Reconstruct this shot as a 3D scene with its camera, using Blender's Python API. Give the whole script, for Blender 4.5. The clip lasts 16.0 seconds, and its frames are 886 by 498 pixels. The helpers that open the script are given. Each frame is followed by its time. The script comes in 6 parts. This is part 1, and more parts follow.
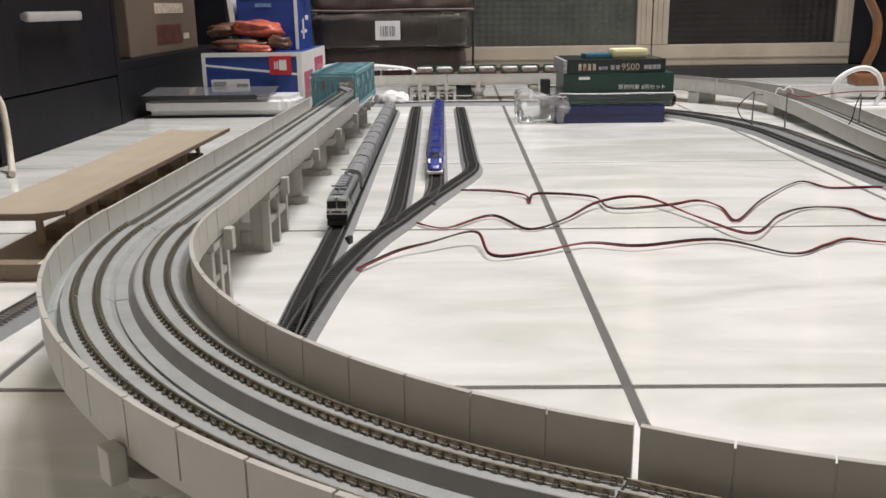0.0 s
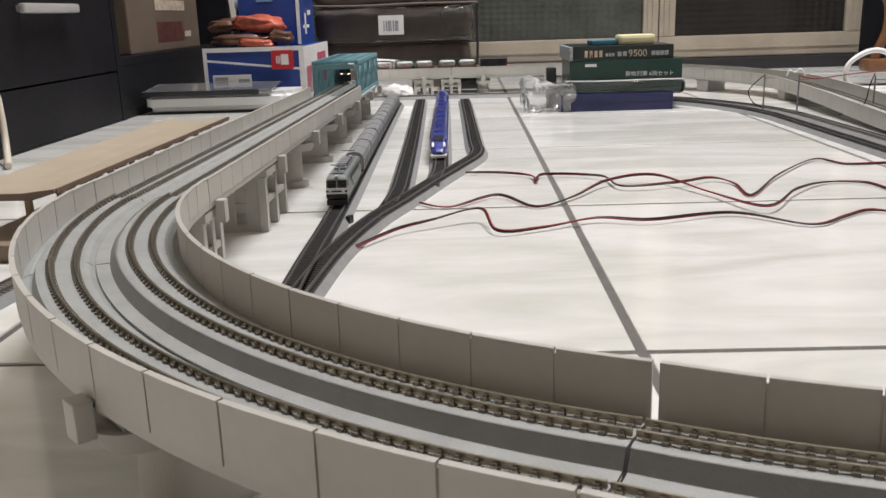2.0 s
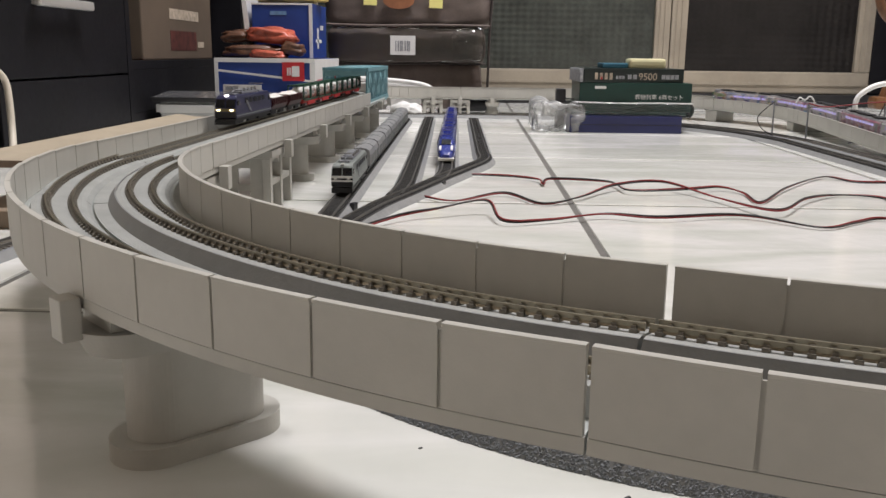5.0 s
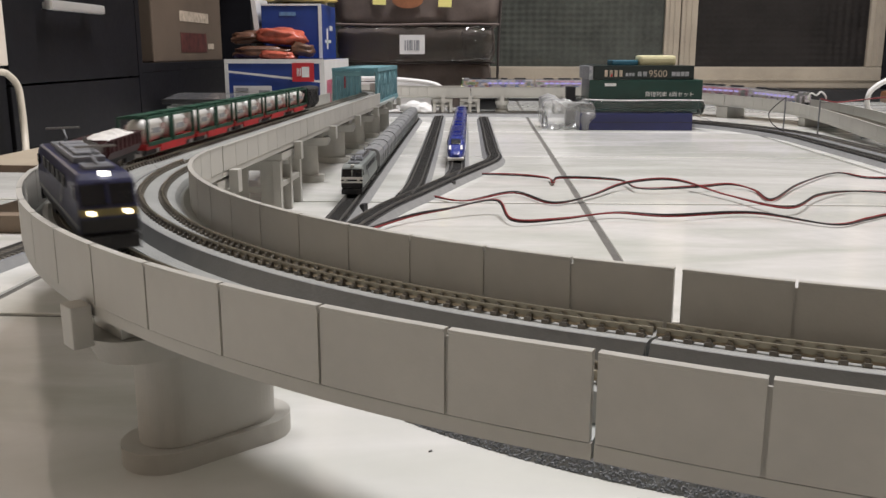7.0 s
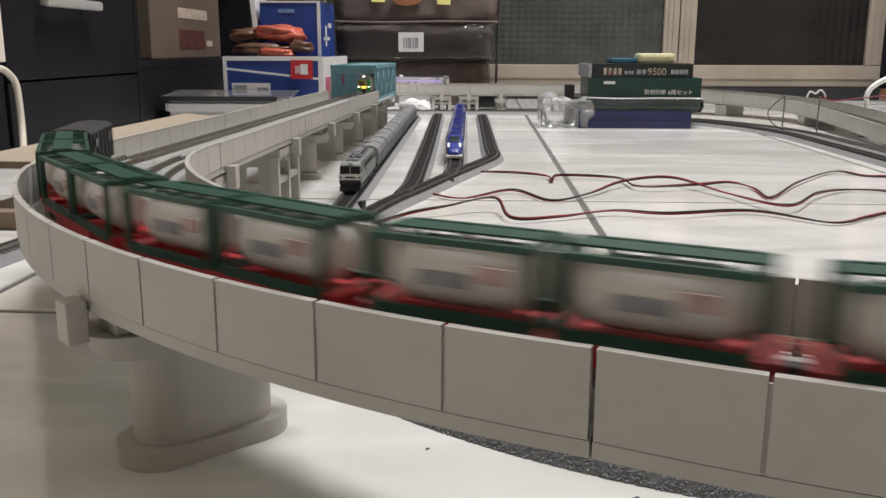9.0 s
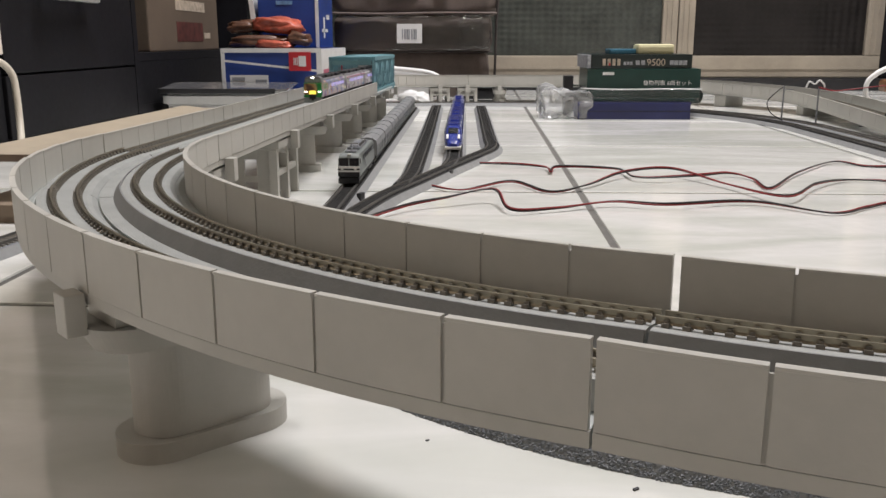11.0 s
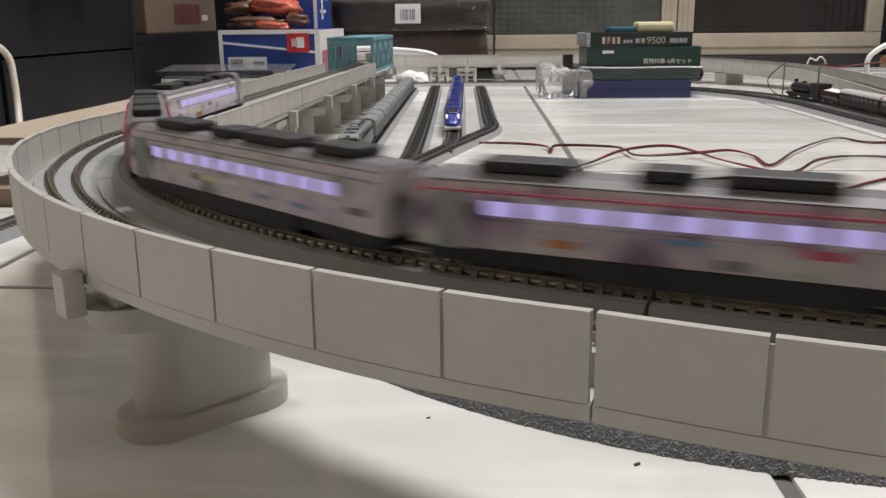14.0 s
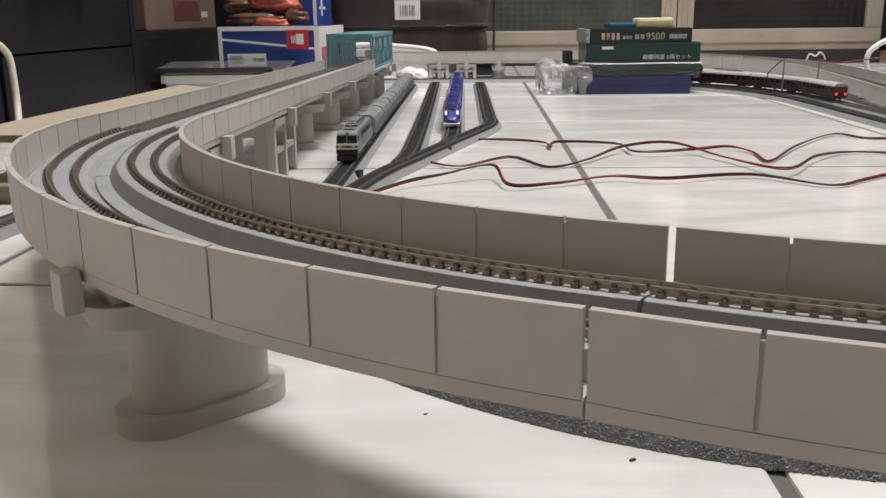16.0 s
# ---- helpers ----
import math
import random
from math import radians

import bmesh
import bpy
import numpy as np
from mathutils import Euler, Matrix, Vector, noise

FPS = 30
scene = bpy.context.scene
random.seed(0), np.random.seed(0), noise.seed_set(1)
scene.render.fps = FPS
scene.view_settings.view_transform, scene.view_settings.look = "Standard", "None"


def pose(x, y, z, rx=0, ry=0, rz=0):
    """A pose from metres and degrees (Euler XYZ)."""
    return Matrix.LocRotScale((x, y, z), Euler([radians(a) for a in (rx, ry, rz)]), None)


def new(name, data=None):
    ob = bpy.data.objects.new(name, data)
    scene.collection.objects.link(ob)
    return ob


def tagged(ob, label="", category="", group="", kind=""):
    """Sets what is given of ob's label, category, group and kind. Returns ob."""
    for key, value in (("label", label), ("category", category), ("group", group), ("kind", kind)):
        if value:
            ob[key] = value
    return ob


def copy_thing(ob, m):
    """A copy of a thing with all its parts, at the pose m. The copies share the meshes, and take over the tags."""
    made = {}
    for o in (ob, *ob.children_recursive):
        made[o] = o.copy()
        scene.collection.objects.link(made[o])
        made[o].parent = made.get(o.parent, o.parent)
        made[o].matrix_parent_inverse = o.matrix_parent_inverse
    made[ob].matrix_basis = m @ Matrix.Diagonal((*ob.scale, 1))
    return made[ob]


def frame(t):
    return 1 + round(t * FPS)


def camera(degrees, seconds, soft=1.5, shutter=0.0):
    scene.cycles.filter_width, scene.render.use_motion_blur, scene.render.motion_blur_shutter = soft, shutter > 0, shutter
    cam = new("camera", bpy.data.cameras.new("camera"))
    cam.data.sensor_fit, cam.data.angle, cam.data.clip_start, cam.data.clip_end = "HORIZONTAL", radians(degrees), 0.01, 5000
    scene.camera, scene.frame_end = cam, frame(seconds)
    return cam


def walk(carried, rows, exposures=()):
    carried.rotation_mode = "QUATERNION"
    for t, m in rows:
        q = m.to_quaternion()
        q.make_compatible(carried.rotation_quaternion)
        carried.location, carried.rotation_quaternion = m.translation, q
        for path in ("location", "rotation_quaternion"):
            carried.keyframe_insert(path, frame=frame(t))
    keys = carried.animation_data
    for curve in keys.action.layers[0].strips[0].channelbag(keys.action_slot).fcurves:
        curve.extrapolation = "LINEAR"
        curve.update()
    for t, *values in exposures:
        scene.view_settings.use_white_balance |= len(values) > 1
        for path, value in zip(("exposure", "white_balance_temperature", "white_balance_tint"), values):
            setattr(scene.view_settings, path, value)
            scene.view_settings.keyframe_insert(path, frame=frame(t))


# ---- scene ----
cam = camera(53.13, 16.0, shutter=0.6)
PATH = [
    (0, (-0.0853, -0.4209, 0.1897), 1.16, -15.39, 0.80),
    (0.5, (-0.0821, -0.4168, 0.1821), 1.03, -15.66, 0.26),
    (1, (-0.0809, -0.4114, 0.1748), 1.36, -15.31, 0.93),
    (1.2, (-0.0820, -0.4089, 0.1722), 1.46, -14.70, 1.13),
    (1.5, (-0.0837, -0.4051, 0.1683), 1.61, -14.78, 1.44),
    (2, (-0.0824, -0.4017, 0.1608), 1.74, -14.95, 1.78),
    (2.3, (-0.0830, -0.4022, 0.1534), 1.56, -13.99, 1.14),
    (2.5, (-0.0834, -0.4025, 0.1485), 1.44, -12.98, 0.72),
    (2.8, (-0.0836, -0.4020, 0.1430), 1.44, -12.62, 0.31),
    (3, (-0.0838, -0.4016, 0.1394), 1.44, -12.02, 0.03),
    (3.2, (-0.0841, -0.4012, 0.1354), 1.48, -11.21, -0.17),
    (3.5, (-0.0846, -0.4005, 0.1294), 1.54, -11.49, -0.48),
    (3.7, (-0.0843, -0.4013, 0.1267), 1.62, -11.88, -0.63),
    (4, (-0.0839, -0.4025, 0.1226), 1.73, -12.19, -0.85),
    (6.5, (-0.0850, -0.3991, 0.1236), 2.31, -12.59, -0.05),
    (7, (-0.0832, -0.4015, 0.1245), 2.59, -12.62, -0.02),
    (7.5, (-0.0850, -0.3978, 0.1232), 2.58, -12.62, -0.10),
    (8, (-0.0863, -0.3956, 0.1221), 2.45, -12.67, -0.16),
    (8.5, (-0.0856, -0.3966, 0.1225), 2.43, -12.72, -0.11),
    (9, (-0.0830, -0.3999, 0.1236), 2.50, -12.74, -0.15),
    (11.5, (-0.0830, -0.3991, 0.1229), 2.41, -13.51, 0.19),
    (12, (-0.0830, -0.3990, 0.1223), 2.47, -13.82, 0.43),
    (12.5, (-0.0818, -0.4008, 0.1224), 2.62, -14.17, 0.60),
    (13, (-0.0825, -0.3992, 0.1218), 2.61, -14.33, 0.64),
    (13.5, (-0.0831, -0.3981, 0.1214), 2.55, -14.41, 0.60),
    (14, (-0.0826, -0.3986, 0.1217), 2.51, -14.44, 0.57),
    (14.5, (-0.0828, -0.3981, 0.1214), 2.48, -14.47, 0.59),
    (15, (-0.0828, -0.3980, 0.1214), 2.53, -14.53, 0.74),
    (15.5, (-0.0821, -0.3985, 0.1216), 2.52, -14.59, 0.72),
    (16, (-0.0813, -0.3994, 0.1221), 2.55, -14.68, 0.68),
]
walk(cam, [(t, pose(*eye, 90 + pitch, 0, yaw) @ pose(0, 0, 0, 0, 0, -roll)) for t, eye, yaw, pitch, roll in PATH],
     exposures=[(0, 0.0, 6500, 10), (16, 0.0, 6500, 10)])

# ---- light ----
world = bpy.data.worlds.new("room_air")
scene.world = world
world.use_nodes = True
world.node_tree.nodes["Background"].inputs[0].default_value = (0.55, 0.6, 0.7, 1)
world.node_tree.nodes["Background"].inputs[1].default_value = 0.05


def ceiling_lamp(x, y, z, sx, sy, watts, colour):
    data = bpy.data.lights.new("ceiling_lamp_light", "AREA")
    data.shape, data.size, data.size_y, data.energy, data.color = "RECTANGLE", sx, sy, watts, colour
    ob = new("ceiling_lamp_light", data)
    ob.matrix_world = pose(x, y, z)
    return ob


ceiling_lamp(0.45, 0.95, 2.40, 1.1, 0.30, 84, (1.0, 0.97, 0.985))


# ---- materials ----
def material(name, colour, rough=0.5, metal=0.0, vary=0.12, scale=40.0, bump=0.0, bump_scale=300.0, second=None,
             spec=0.5, coat=0.0, emit=None, glow=0.0, per_object=0.0):
    """Base colour varied at two scales, roughness varied, fine relief."""
    mat = bpy.data.materials.new(name)
    mat.use_nodes = True
    nt = mat.node_tree
    n, l = nt.nodes, nt.links
    b = n["Principled BSDF"]
    co = n.new("ShaderNodeTexCoord")
    big, small = n.new("ShaderNodeTexNoise"), n.new("ShaderNodeTexNoise")
    big.inputs["Scale"].default_value, small.inputs["Scale"].default_value = scale, scale * 9
    big.inputs["Detail"].default_value = small.inputs["Detail"].default_value = 4
    l.new(co.outputs["Object"], big.inputs["Vector"])
    l.new(co.outputs["Object"], small.inputs["Vector"])
    add = n.new("ShaderNodeMath")
    add.operation = "MULTIPLY_ADD"
    add.inputs[1].default_value = 0.4
    l.new(small.outputs["Fac"], add.inputs[0])
    l.new(big.outputs["Fac"], add.inputs[2])
    ramp = n.new("ShaderNodeValToRGB")
    c = Vector(colour[:3])
    d = Vector(second[:3]) if second else c * (1 - vary * 1.6)
    ramp.color_ramp.elements[0].position, ramp.color_ramp.elements[1].position = 0.45, 0.95
    ramp.color_ramp.elements[0].color = (*d, 1)
    ramp.color_ramp.elements[1].color = (*(c * (1 + vary * 0.5)), 1)
    l.new(add.outputs[0], ramp.inputs["Fac"])
    out = ramp.outputs["Color"]
    if per_object:
        info, hsv = n.new("ShaderNodeObjectInfo"), n.new("ShaderNodeHueSaturation")
        mr = n.new("ShaderNodeMapRange")
        mr.inputs["To Min"].default_value, mr.inputs["To Max"].default_value = 1 - per_object, 1 + per_object
        l.new(info.outputs["Random"], mr.inputs["Value"])
        l.new(mr.outputs["Result"], hsv.inputs["Value"])
        l.new(out, hsv.inputs["Color"])
        out = hsv.outputs["Color"]
    l.new(out, b.inputs["Base Color"])
    rr = n.new("ShaderNodeMapRange")
    rr.inputs["To Min"].default_value, rr.inputs["To Max"].default_value = max(0.02, rough - 0.07), min(1, rough + 0.09)
    l.new(small.outputs["Fac"], rr.inputs["Value"])
    l.new(rr.outputs["Result"], b.inputs["Roughness"])
    b.inputs["Metallic"].default_value = metal
    b.inputs["Specular IOR Level"].default_value = spec
    b.inputs["Coat Weight"].default_value = coat
    if bump:
        t, bp = n.new("ShaderNodeTexNoise"), n.new("ShaderNodeBump")
        t.inputs["Scale"].default_value = bump_scale
        bp.inputs["Strength"].default_value, bp.inputs["Distance"].default_value = bump, 0.001
        l.new(co.outputs["Object"], t.inputs["Vector"])
        l.new(t.outputs["Fac"], bp.inputs["Height"])
        l.new(bp.outputs["Normal"], b.inputs["Normal"])
    if emit:
        b.inputs["Emission Color"].default_value = (*emit, 1)
        b.inputs["Emission Strength"].default_value = glow
    return mat


def marble(name):
    mat = material(name, (0.78, 0.775, 0.75), 0.1, vary=0.03, scale=9, per_object=0.03)
    nt = mat.node_tree
    n, l = nt.nodes, nt.links
    b = n["Principled BSDF"]
    ramp = next(x for x in n if x.bl_idname == "ShaderNodeValToRGB")
    co = next(x for x in n if x.bl_idname == "ShaderNodeTexCoord")
    geo = n.new("ShaderNodeNewGeometry")
    mp = n.new("ShaderNodeMapping")
    mp.inputs["Rotation"].default_value = (0, 0, 0.5)
    mp.inputs["Scale"].default_value = (3.0, 11.0, 1)
    l.new(geo.outputs["Position"], mp.inputs["Vector"])
    v = n.new("ShaderNodeTexNoise")
    v.inputs["Scale"].default_value, v.inputs["Detail"].default_value, v.inputs["Distortion"].default_value = 1.3, 7, 1.2
    l.new(mp.outputs["Vector"], v.inputs["Vector"])
    vr = n.new("ShaderNodeValToRGB")
    vr.color_ramp.elements[0].position, vr.color_ramp.elements[1].position = 0.36, 0.6
    vr.color_ramp.elements[0].color, vr.color_ramp.elements[1].color = (0.79, 0.81, 0.77, 1), (1, 1, 1, 1)
    l.new(v.outputs["Fac"], vr.inputs["Fac"])
    mx = n.new("ShaderNodeMix")
    mx.data_type, mx.blend_type = "RGBA", "MULTIPLY"
    mx.inputs["Factor"].default_value = 1
    src = b.inputs["Base Color"].links[0].from_socket
    l.new(src, mx.inputs["A"])
    l.new(vr.outputs["Color"], mx.inputs["B"])
    l.new(mx.outputs["Result"], b.inputs["Base Color"])
    w, bp = n.new("ShaderNodeTexNoise"), n.new("ShaderNodeBump")
    w.inputs["Scale"].default_value = 70
    bp.inputs["Strength"].default_value, bp.inputs["Distance"].default_value = 0.30, 0.0006
    l.new(geo.outputs["Position"], w.inputs["Vector"])
    l.new(w.outputs["Fac"], bp.inputs["Height"])
    l.new(bp.outputs["Normal"], b.inputs["Normal"])
    return mat


def clear(name, colour=(0.97, 0.98, 0.98), rough=0.08, milk=0.0):
    """Thin clear film."""
    mat = bpy.data.materials.new(name)
    mat.use_nodes = True
    nt = mat.node_tree
    n, l = nt.nodes, nt.links
    n.remove(n["Principled BSDF"])
    tr, gl, mx = n.new("ShaderNodeBsdfTransparent"), n.new("ShaderNodeBsdfGlossy"), n.new("ShaderNodeMixShader")
    tr.inputs["Color"].default_value = (*colour, 1)
    gl.inputs["Roughness"].default_value = rough
    co, t, bp = n.new("ShaderNodeTexCoord"), n.new("ShaderNodeTexNoise"), n.new("ShaderNodeBump")
    t.inputs["Scale"].default_value = 45
    bp.inputs["Distance"].default_value = 0.01
    l.new(co.outputs["Object"], t.inputs["Vector"])
    l.new(t.outputs["Fac"], bp.inputs["Height"])
    l.new(bp.outputs["Normal"], gl.inputs["Normal"])
    lw = n.new("ShaderNodeFresnel")
    lw.inputs["IOR"].default_value = 1.5
    l.new(lw.outputs["Fac"], mx.inputs["Fac"])
    df, haze = n.new("ShaderNodeBsdfDiffuse"), n.new("ShaderNodeMixShader")
    df.inputs["Color"].default_value = (0.8, 0.8, 0.8, 1)
    haze.inputs["Fac"].default_value = milk
    l.new(tr.outputs["BSDF"], haze.inputs[1])
    l.new(df.outputs["BSDF"], haze.inputs[2])
    l.new(haze.outputs["Shader"], mx.inputs[1])
    l.new(gl.outputs["BSDF"], mx.inputs[2])
    l.new(mx.outputs["Shader"], n["Material Output"].inputs["Surface"])
    return mat


M = {
    "tile": marble("white_marbled_tile"),
    "grout": material("grout", (0.13, 0.125, 0.115), 0.85, bump=0.4),
    "wall": material("room_wall", (0.68, 0.61, 0.53), 0.8, vary=0.05, scale=3),
    # darker copy for the unseen south wall, toned to limit fill from behind
    "wall_low_bounce": material("room_wall_low_bounce", (0.36, 0.305, 0.255), 0.8, vary=0.08, scale=3),
    "ceil": material("room_ceiling", (0.84, 0.83, 0.80), 0.8, vary=0.04, scale=3),
    "via": material("viaduct_plastic", (0.472, 0.462, 0.424), 0.42, vary=0.07, scale=25, bump=0.06, bump_scale=900, per_object=0.025),
    "deck": material("deck_plastic", (0.375, 0.40, 0.385), 0.5, vary=0.08, scale=60, bump=0.2, bump_scale=900),
    "slab": material("slab_track", (0.335, 0.346, 0.333), 0.5, vary=0.1, scale=70, bump=0.25, bump_scale=1200),
    "sleeper": material("sleeper_plastic", (0.21, 0.192, 0.162), 0.55, vary=0.2, scale=300),
    "sleeper_dark": material("sleeper_black", (0.035, 0.034, 0.033), 0.55, vary=0.3, scale=300),
    "sleeper_pale": material("sleeper_grey", (0.27, 0.26, 0.235), 0.55, vary=0.15, scale=300),
    "shoulder": material("dark_slab_shoulder", (0.205, 0.21, 0.21), 0.5, vary=0.06, scale=150, bump=0.12, bump_scale=900),
    "rail": material("nickel_rail", (0.33, 0.295, 0.225), 0.32, metal=0.85, vary=0.15, scale=120),
    "rail_dark": material("dull_rail", (0.15, 0.145, 0.135), 0.4, metal=0.5, vary=0.15, scale=120),
    "ballast": material("ballast", (0.265, 0.275, 0.29), 0.8, vary=0.25, scale=700, bump=0.45, bump_scale=1400, second=(0.19, 0.20, 0.215)),
    "bed_side": material("roadbed_side", (0.27, 0.275, 0.275), 0.6, vary=0.1, scale=120, bump=0.3, bump_scale=1500),
    "dark": material("dark_ballast", (0.05, 0.05, 0.052), 0.75, vary=0.4, scale=600, bump=0.8, bump_scale=1300, second=(0.02, 0.02, 0.021)),
    "truss": material("truss_blue", (0.155, 0.325, 0.37), 0.45, vary=0.14, scale=60),
    "cab": material("black_brown_veneer", (0.0085, 0.0082, 0.0108), 0.55, vary=0.3, scale=12, bump=0.1, bump_scale=250, spec=0.2),
    "handle": material("silver_handle", (0.75, 0.74, 0.72), 0.3, metal=0.6, vary=0.04),
    # cardboard colour lowered to hold the shade inside the shelf
    "card": material("brown_cardboard", (0.125, 0.092, 0.066), 0.75, vary=0.12, scale=14, bump=0.15),
    "card_dark": material("printed_red_brown", (0.12, 0.035, 0.03), 0.6, vary=0.4, scale=60),
    "print": material("pale_print", (0.55, 0.46, 0.36), 0.7, vary=0.3, scale=90),
    "blue_box": material("blue_card", (0.018, 0.055, 0.27), 0.4, vary=0.12, scale=20),
    "white": material("white_plastic", (0.78, 0.78, 0.77), 0.3, vary=0.05, scale=20),
    "paper": material("white_paper", (0.75, 0.75, 0.74), 0.6, vary=0.06, scale=50),
    "greyprint": material("grey_print", (0.35, 0.36, 0.38), 0.6, vary=0.3, scale=200),
    "red": material("red_card", (0.5, 0.02, 0.03), 0.45, vary=0.08),
    "orange": material("red_orange_foil", (0.50, 0.11, 0.065), 0.36, vary=0.4, scale=45, bump=0.5, bump_scale=90),
    "brownfoil": material("brown_foil", (0.13, 0.06, 0.035), 0.35, vary=0.4, scale=45, bump=0.5, bump_scale=90),
    "yellow": material("yellow_plush", (0.65, 0.48, 0.16), 0.8, vary=0.2, scale=60, bump=0.4),
    "note": material("yellow_note", (0.85, 0.78, 0.28), 0.7, vary=0.04),
    "leather": material("tan_leather", (0.30, 0.12, 0.055), 0.55, vary=0.2, scale=50),
    "bag": material("brown_fabric", (0.135, 0.105, 0.092), 0.62, vary=0.2, scale=25, bump=0.5, bump_scale=45),
    "bag_dark": material("dark_brown_webbing", (0.040, 0.030, 0.028), 0.6, vary=0.2, scale=60),
    "bagfilm": clear("plastic_film"),
    "glasspane": material("ribbed_dark_glass", (0.062, 0.068, 0.060), 0.22, vary=0.25, scale=14, bump=0.5, bump_scale=130),
    # same ribbed glass; the darkness behind the right leaf is put into its colour
    "glasspane_dark_behind": material("ribbed_glass_dark_behind", (0.018, 0.016, 0.0155), 0.32, vary=0.25, scale=14, spec=0.3),
    "alu": material("champagne_aluminium", (0.42, 0.37, 0.30), 0.38, metal=0.35, vary=0.1, scale=15),
    "cream_paint": material("cream_painted_wood", (0.76, 0.69, 0.61), 0.4, vary=0.05, scale=6),
    "board": material("lit_head_board", (0.8, 0.7, 0.1), 0.4, emit=(1.0, 0.80, 0.10), glow=1.3),
    "black": material("black_plastic", (0.02, 0.02, 0.022), 0.4, vary=0.2, scale=60),
    "glass": material("dark_tinted_top", (0.16, 0.16, 0.165), 0.16, vary=0.2, coat=0.5),
    "case_blue": material("navy_case", (0.02, 0.025, 0.10), 0.4, vary=0.15, scale=40),
    "case_green": material("dark_green_sleeve", (0.010, 0.045, 0.036), 0.32, vary=0.15, scale=40),
    "case_black": material("black_green_sleeve", (0.012, 0.020, 0.019), 0.3, vary=0.15, scale=40),
    "cream": material("cream_rubber", (0.68, 0.64, 0.40), 0.6, vary=0.06),
    "teal": material("teal_plastic", (0.04, 0.16, 0.24), 0.45),
    "film_glint": clear("film_edge_highlight", rough=0.2, milk=0.65),
    "film_end": clear("crumpled_bag_film", rough=0.3, milk=0.24),
    "film": clear("clear_bag_film", rough=0.06, milk=0.02),
    "tan": material("tan_roof", (0.37, 0.315, 0.235), 0.6, vary=0.06, scale=30, bump=0.15),
    "tan_dark": material("brown_trim", (0.17, 0.12, 0.085), 0.6, vary=0.1, scale=60),
    "post": material("platform_post", (0.36, 0.26, 0.16), 0.6, vary=0.1),
    "platform": material("platform_brown", (0.23, 0.175, 0.125), 0.65, vary=0.1, scale=50),
    "wire_red": material("red_wire", (0.22, 0.009, 0.012), 0.4, vary=0.1),
    "wire_black": material("black_wire", (0.015, 0.012, 0.013), 0.4, vary=0.1),
    "cable": material("ivory_cable", (0.62, 0.57, 0.48), 0.45, vary=0.05),
    "wood": material("orange_wood", (0.17, 0.075, 0.030), 0.4, vary=0.3, scale=20),
    "loco_blue": material("loco_blue", (0.013, 0.016, 0.066), 0.36, vary=0.12, scale=60, coat=0.12),
    "loco_grey": material("loco_roof_grey", (0.22, 0.23, 0.25), 0.5, vary=0.12, scale=120),
    "under": material("underframe_black", (0.018, 0.018, 0.02), 0.6, vary=0.2, scale=200),
    "steel": material("wheel_steel", (0.30, 0.29, 0.28), 0.35, metal=0.9, vary=0.15, scale=150),
    "lamp": material("warm_headlamp", (1, 0.9, 0.7), 0.3, emit=(1.0, 0.85, 0.55), glow=6),
    "lampw": material("white_headlamp", (1, 0.97, 0.9), 0.3, emit=(1.0, 0.95, 0.85), glow=5),
    "redlamp": material("red_tail_lamp", (0.8, 0.02, 0.02), 0.3, emit=(1.0, 0.03, 0.04), glow=3),
    "maroon": material("maroon_wagon", (0.058, 0.012, 0.015), 0.5, vary=0.2, scale=120),
    "lime": material("white_stone_load", (0.74, 0.73, 0.70), 0.85, vary=0.12, scale=350, bump=0.8, bump_scale=900),
    "tank_white": material("white_tank", (0.74, 0.73, 0.70), 0.35, vary=0.06, scale=90),
    "green": material("container_green", (0.009, 0.062, 0.036), 0.45, vary=0.12, scale=100),
    "red_frame": material("red_underframe", (0.46, 0.022, 0.026), 0.5, vary=0.15, scale=100),
    "faded_mark": material("faded_red_mark", (0.58, 0.42, 0.40), 0.5, vary=0.3, scale=300),
    "silver": material("silver_paint", (0.27, 0.295, 0.285), 0.38, metal=0.35, vary=0.12, scale=90),
    "grey_car": material("grey_covered_wagon", (0.24, 0.245, 0.25), 0.5, vary=0.15, scale=80),
    "express_blue": material("express_blue", (0.028, 0.045, 0.27), 0.25, vary=0.08, coat=0.5),
    "window": material("black_window", (0.012, 0.013, 0.016), 0.12, vary=0.1),
    "zoo_win": material("lit_violet_windows", (0.25, 0.2, 0.5), 0.2, emit=(0.60, 0.53, 1.0), glow=0.52),
    "zoo_roof": material("zoo_roof", (0.17, 0.165, 0.17), 0.5, vary=0.2, scale=80),
    "zoo_green": material("bright_green", (0.02, 0.30, 0.06), 0.4, vary=0.15, scale=80),
    "zoo_orange": material("orange_brown", (0.52, 0.22, 0.07), 0.45, vary=0.3, scale=120),
    "zoo_pink": material("pink_panel", (0.55, 0.10, 0.18), 0.45, vary=0.25, scale=120),
    "zoo_cyan": material("sky_blue_panel", (0.16, 0.32, 0.55), 0.45, vary=0.25, scale=120),
    "coach": material("brown_coach", (0.045, 0.020, 0.018), 0.5, vary=0.15, scale=90),
    "coach_roof": material("coach_roof", (0.40, 0.385, 0.36), 0.6, vary=0.15, scale=90),
    "amber": material("dull_yellow_band", (0.16, 0.13, 0.05), 0.4),
}



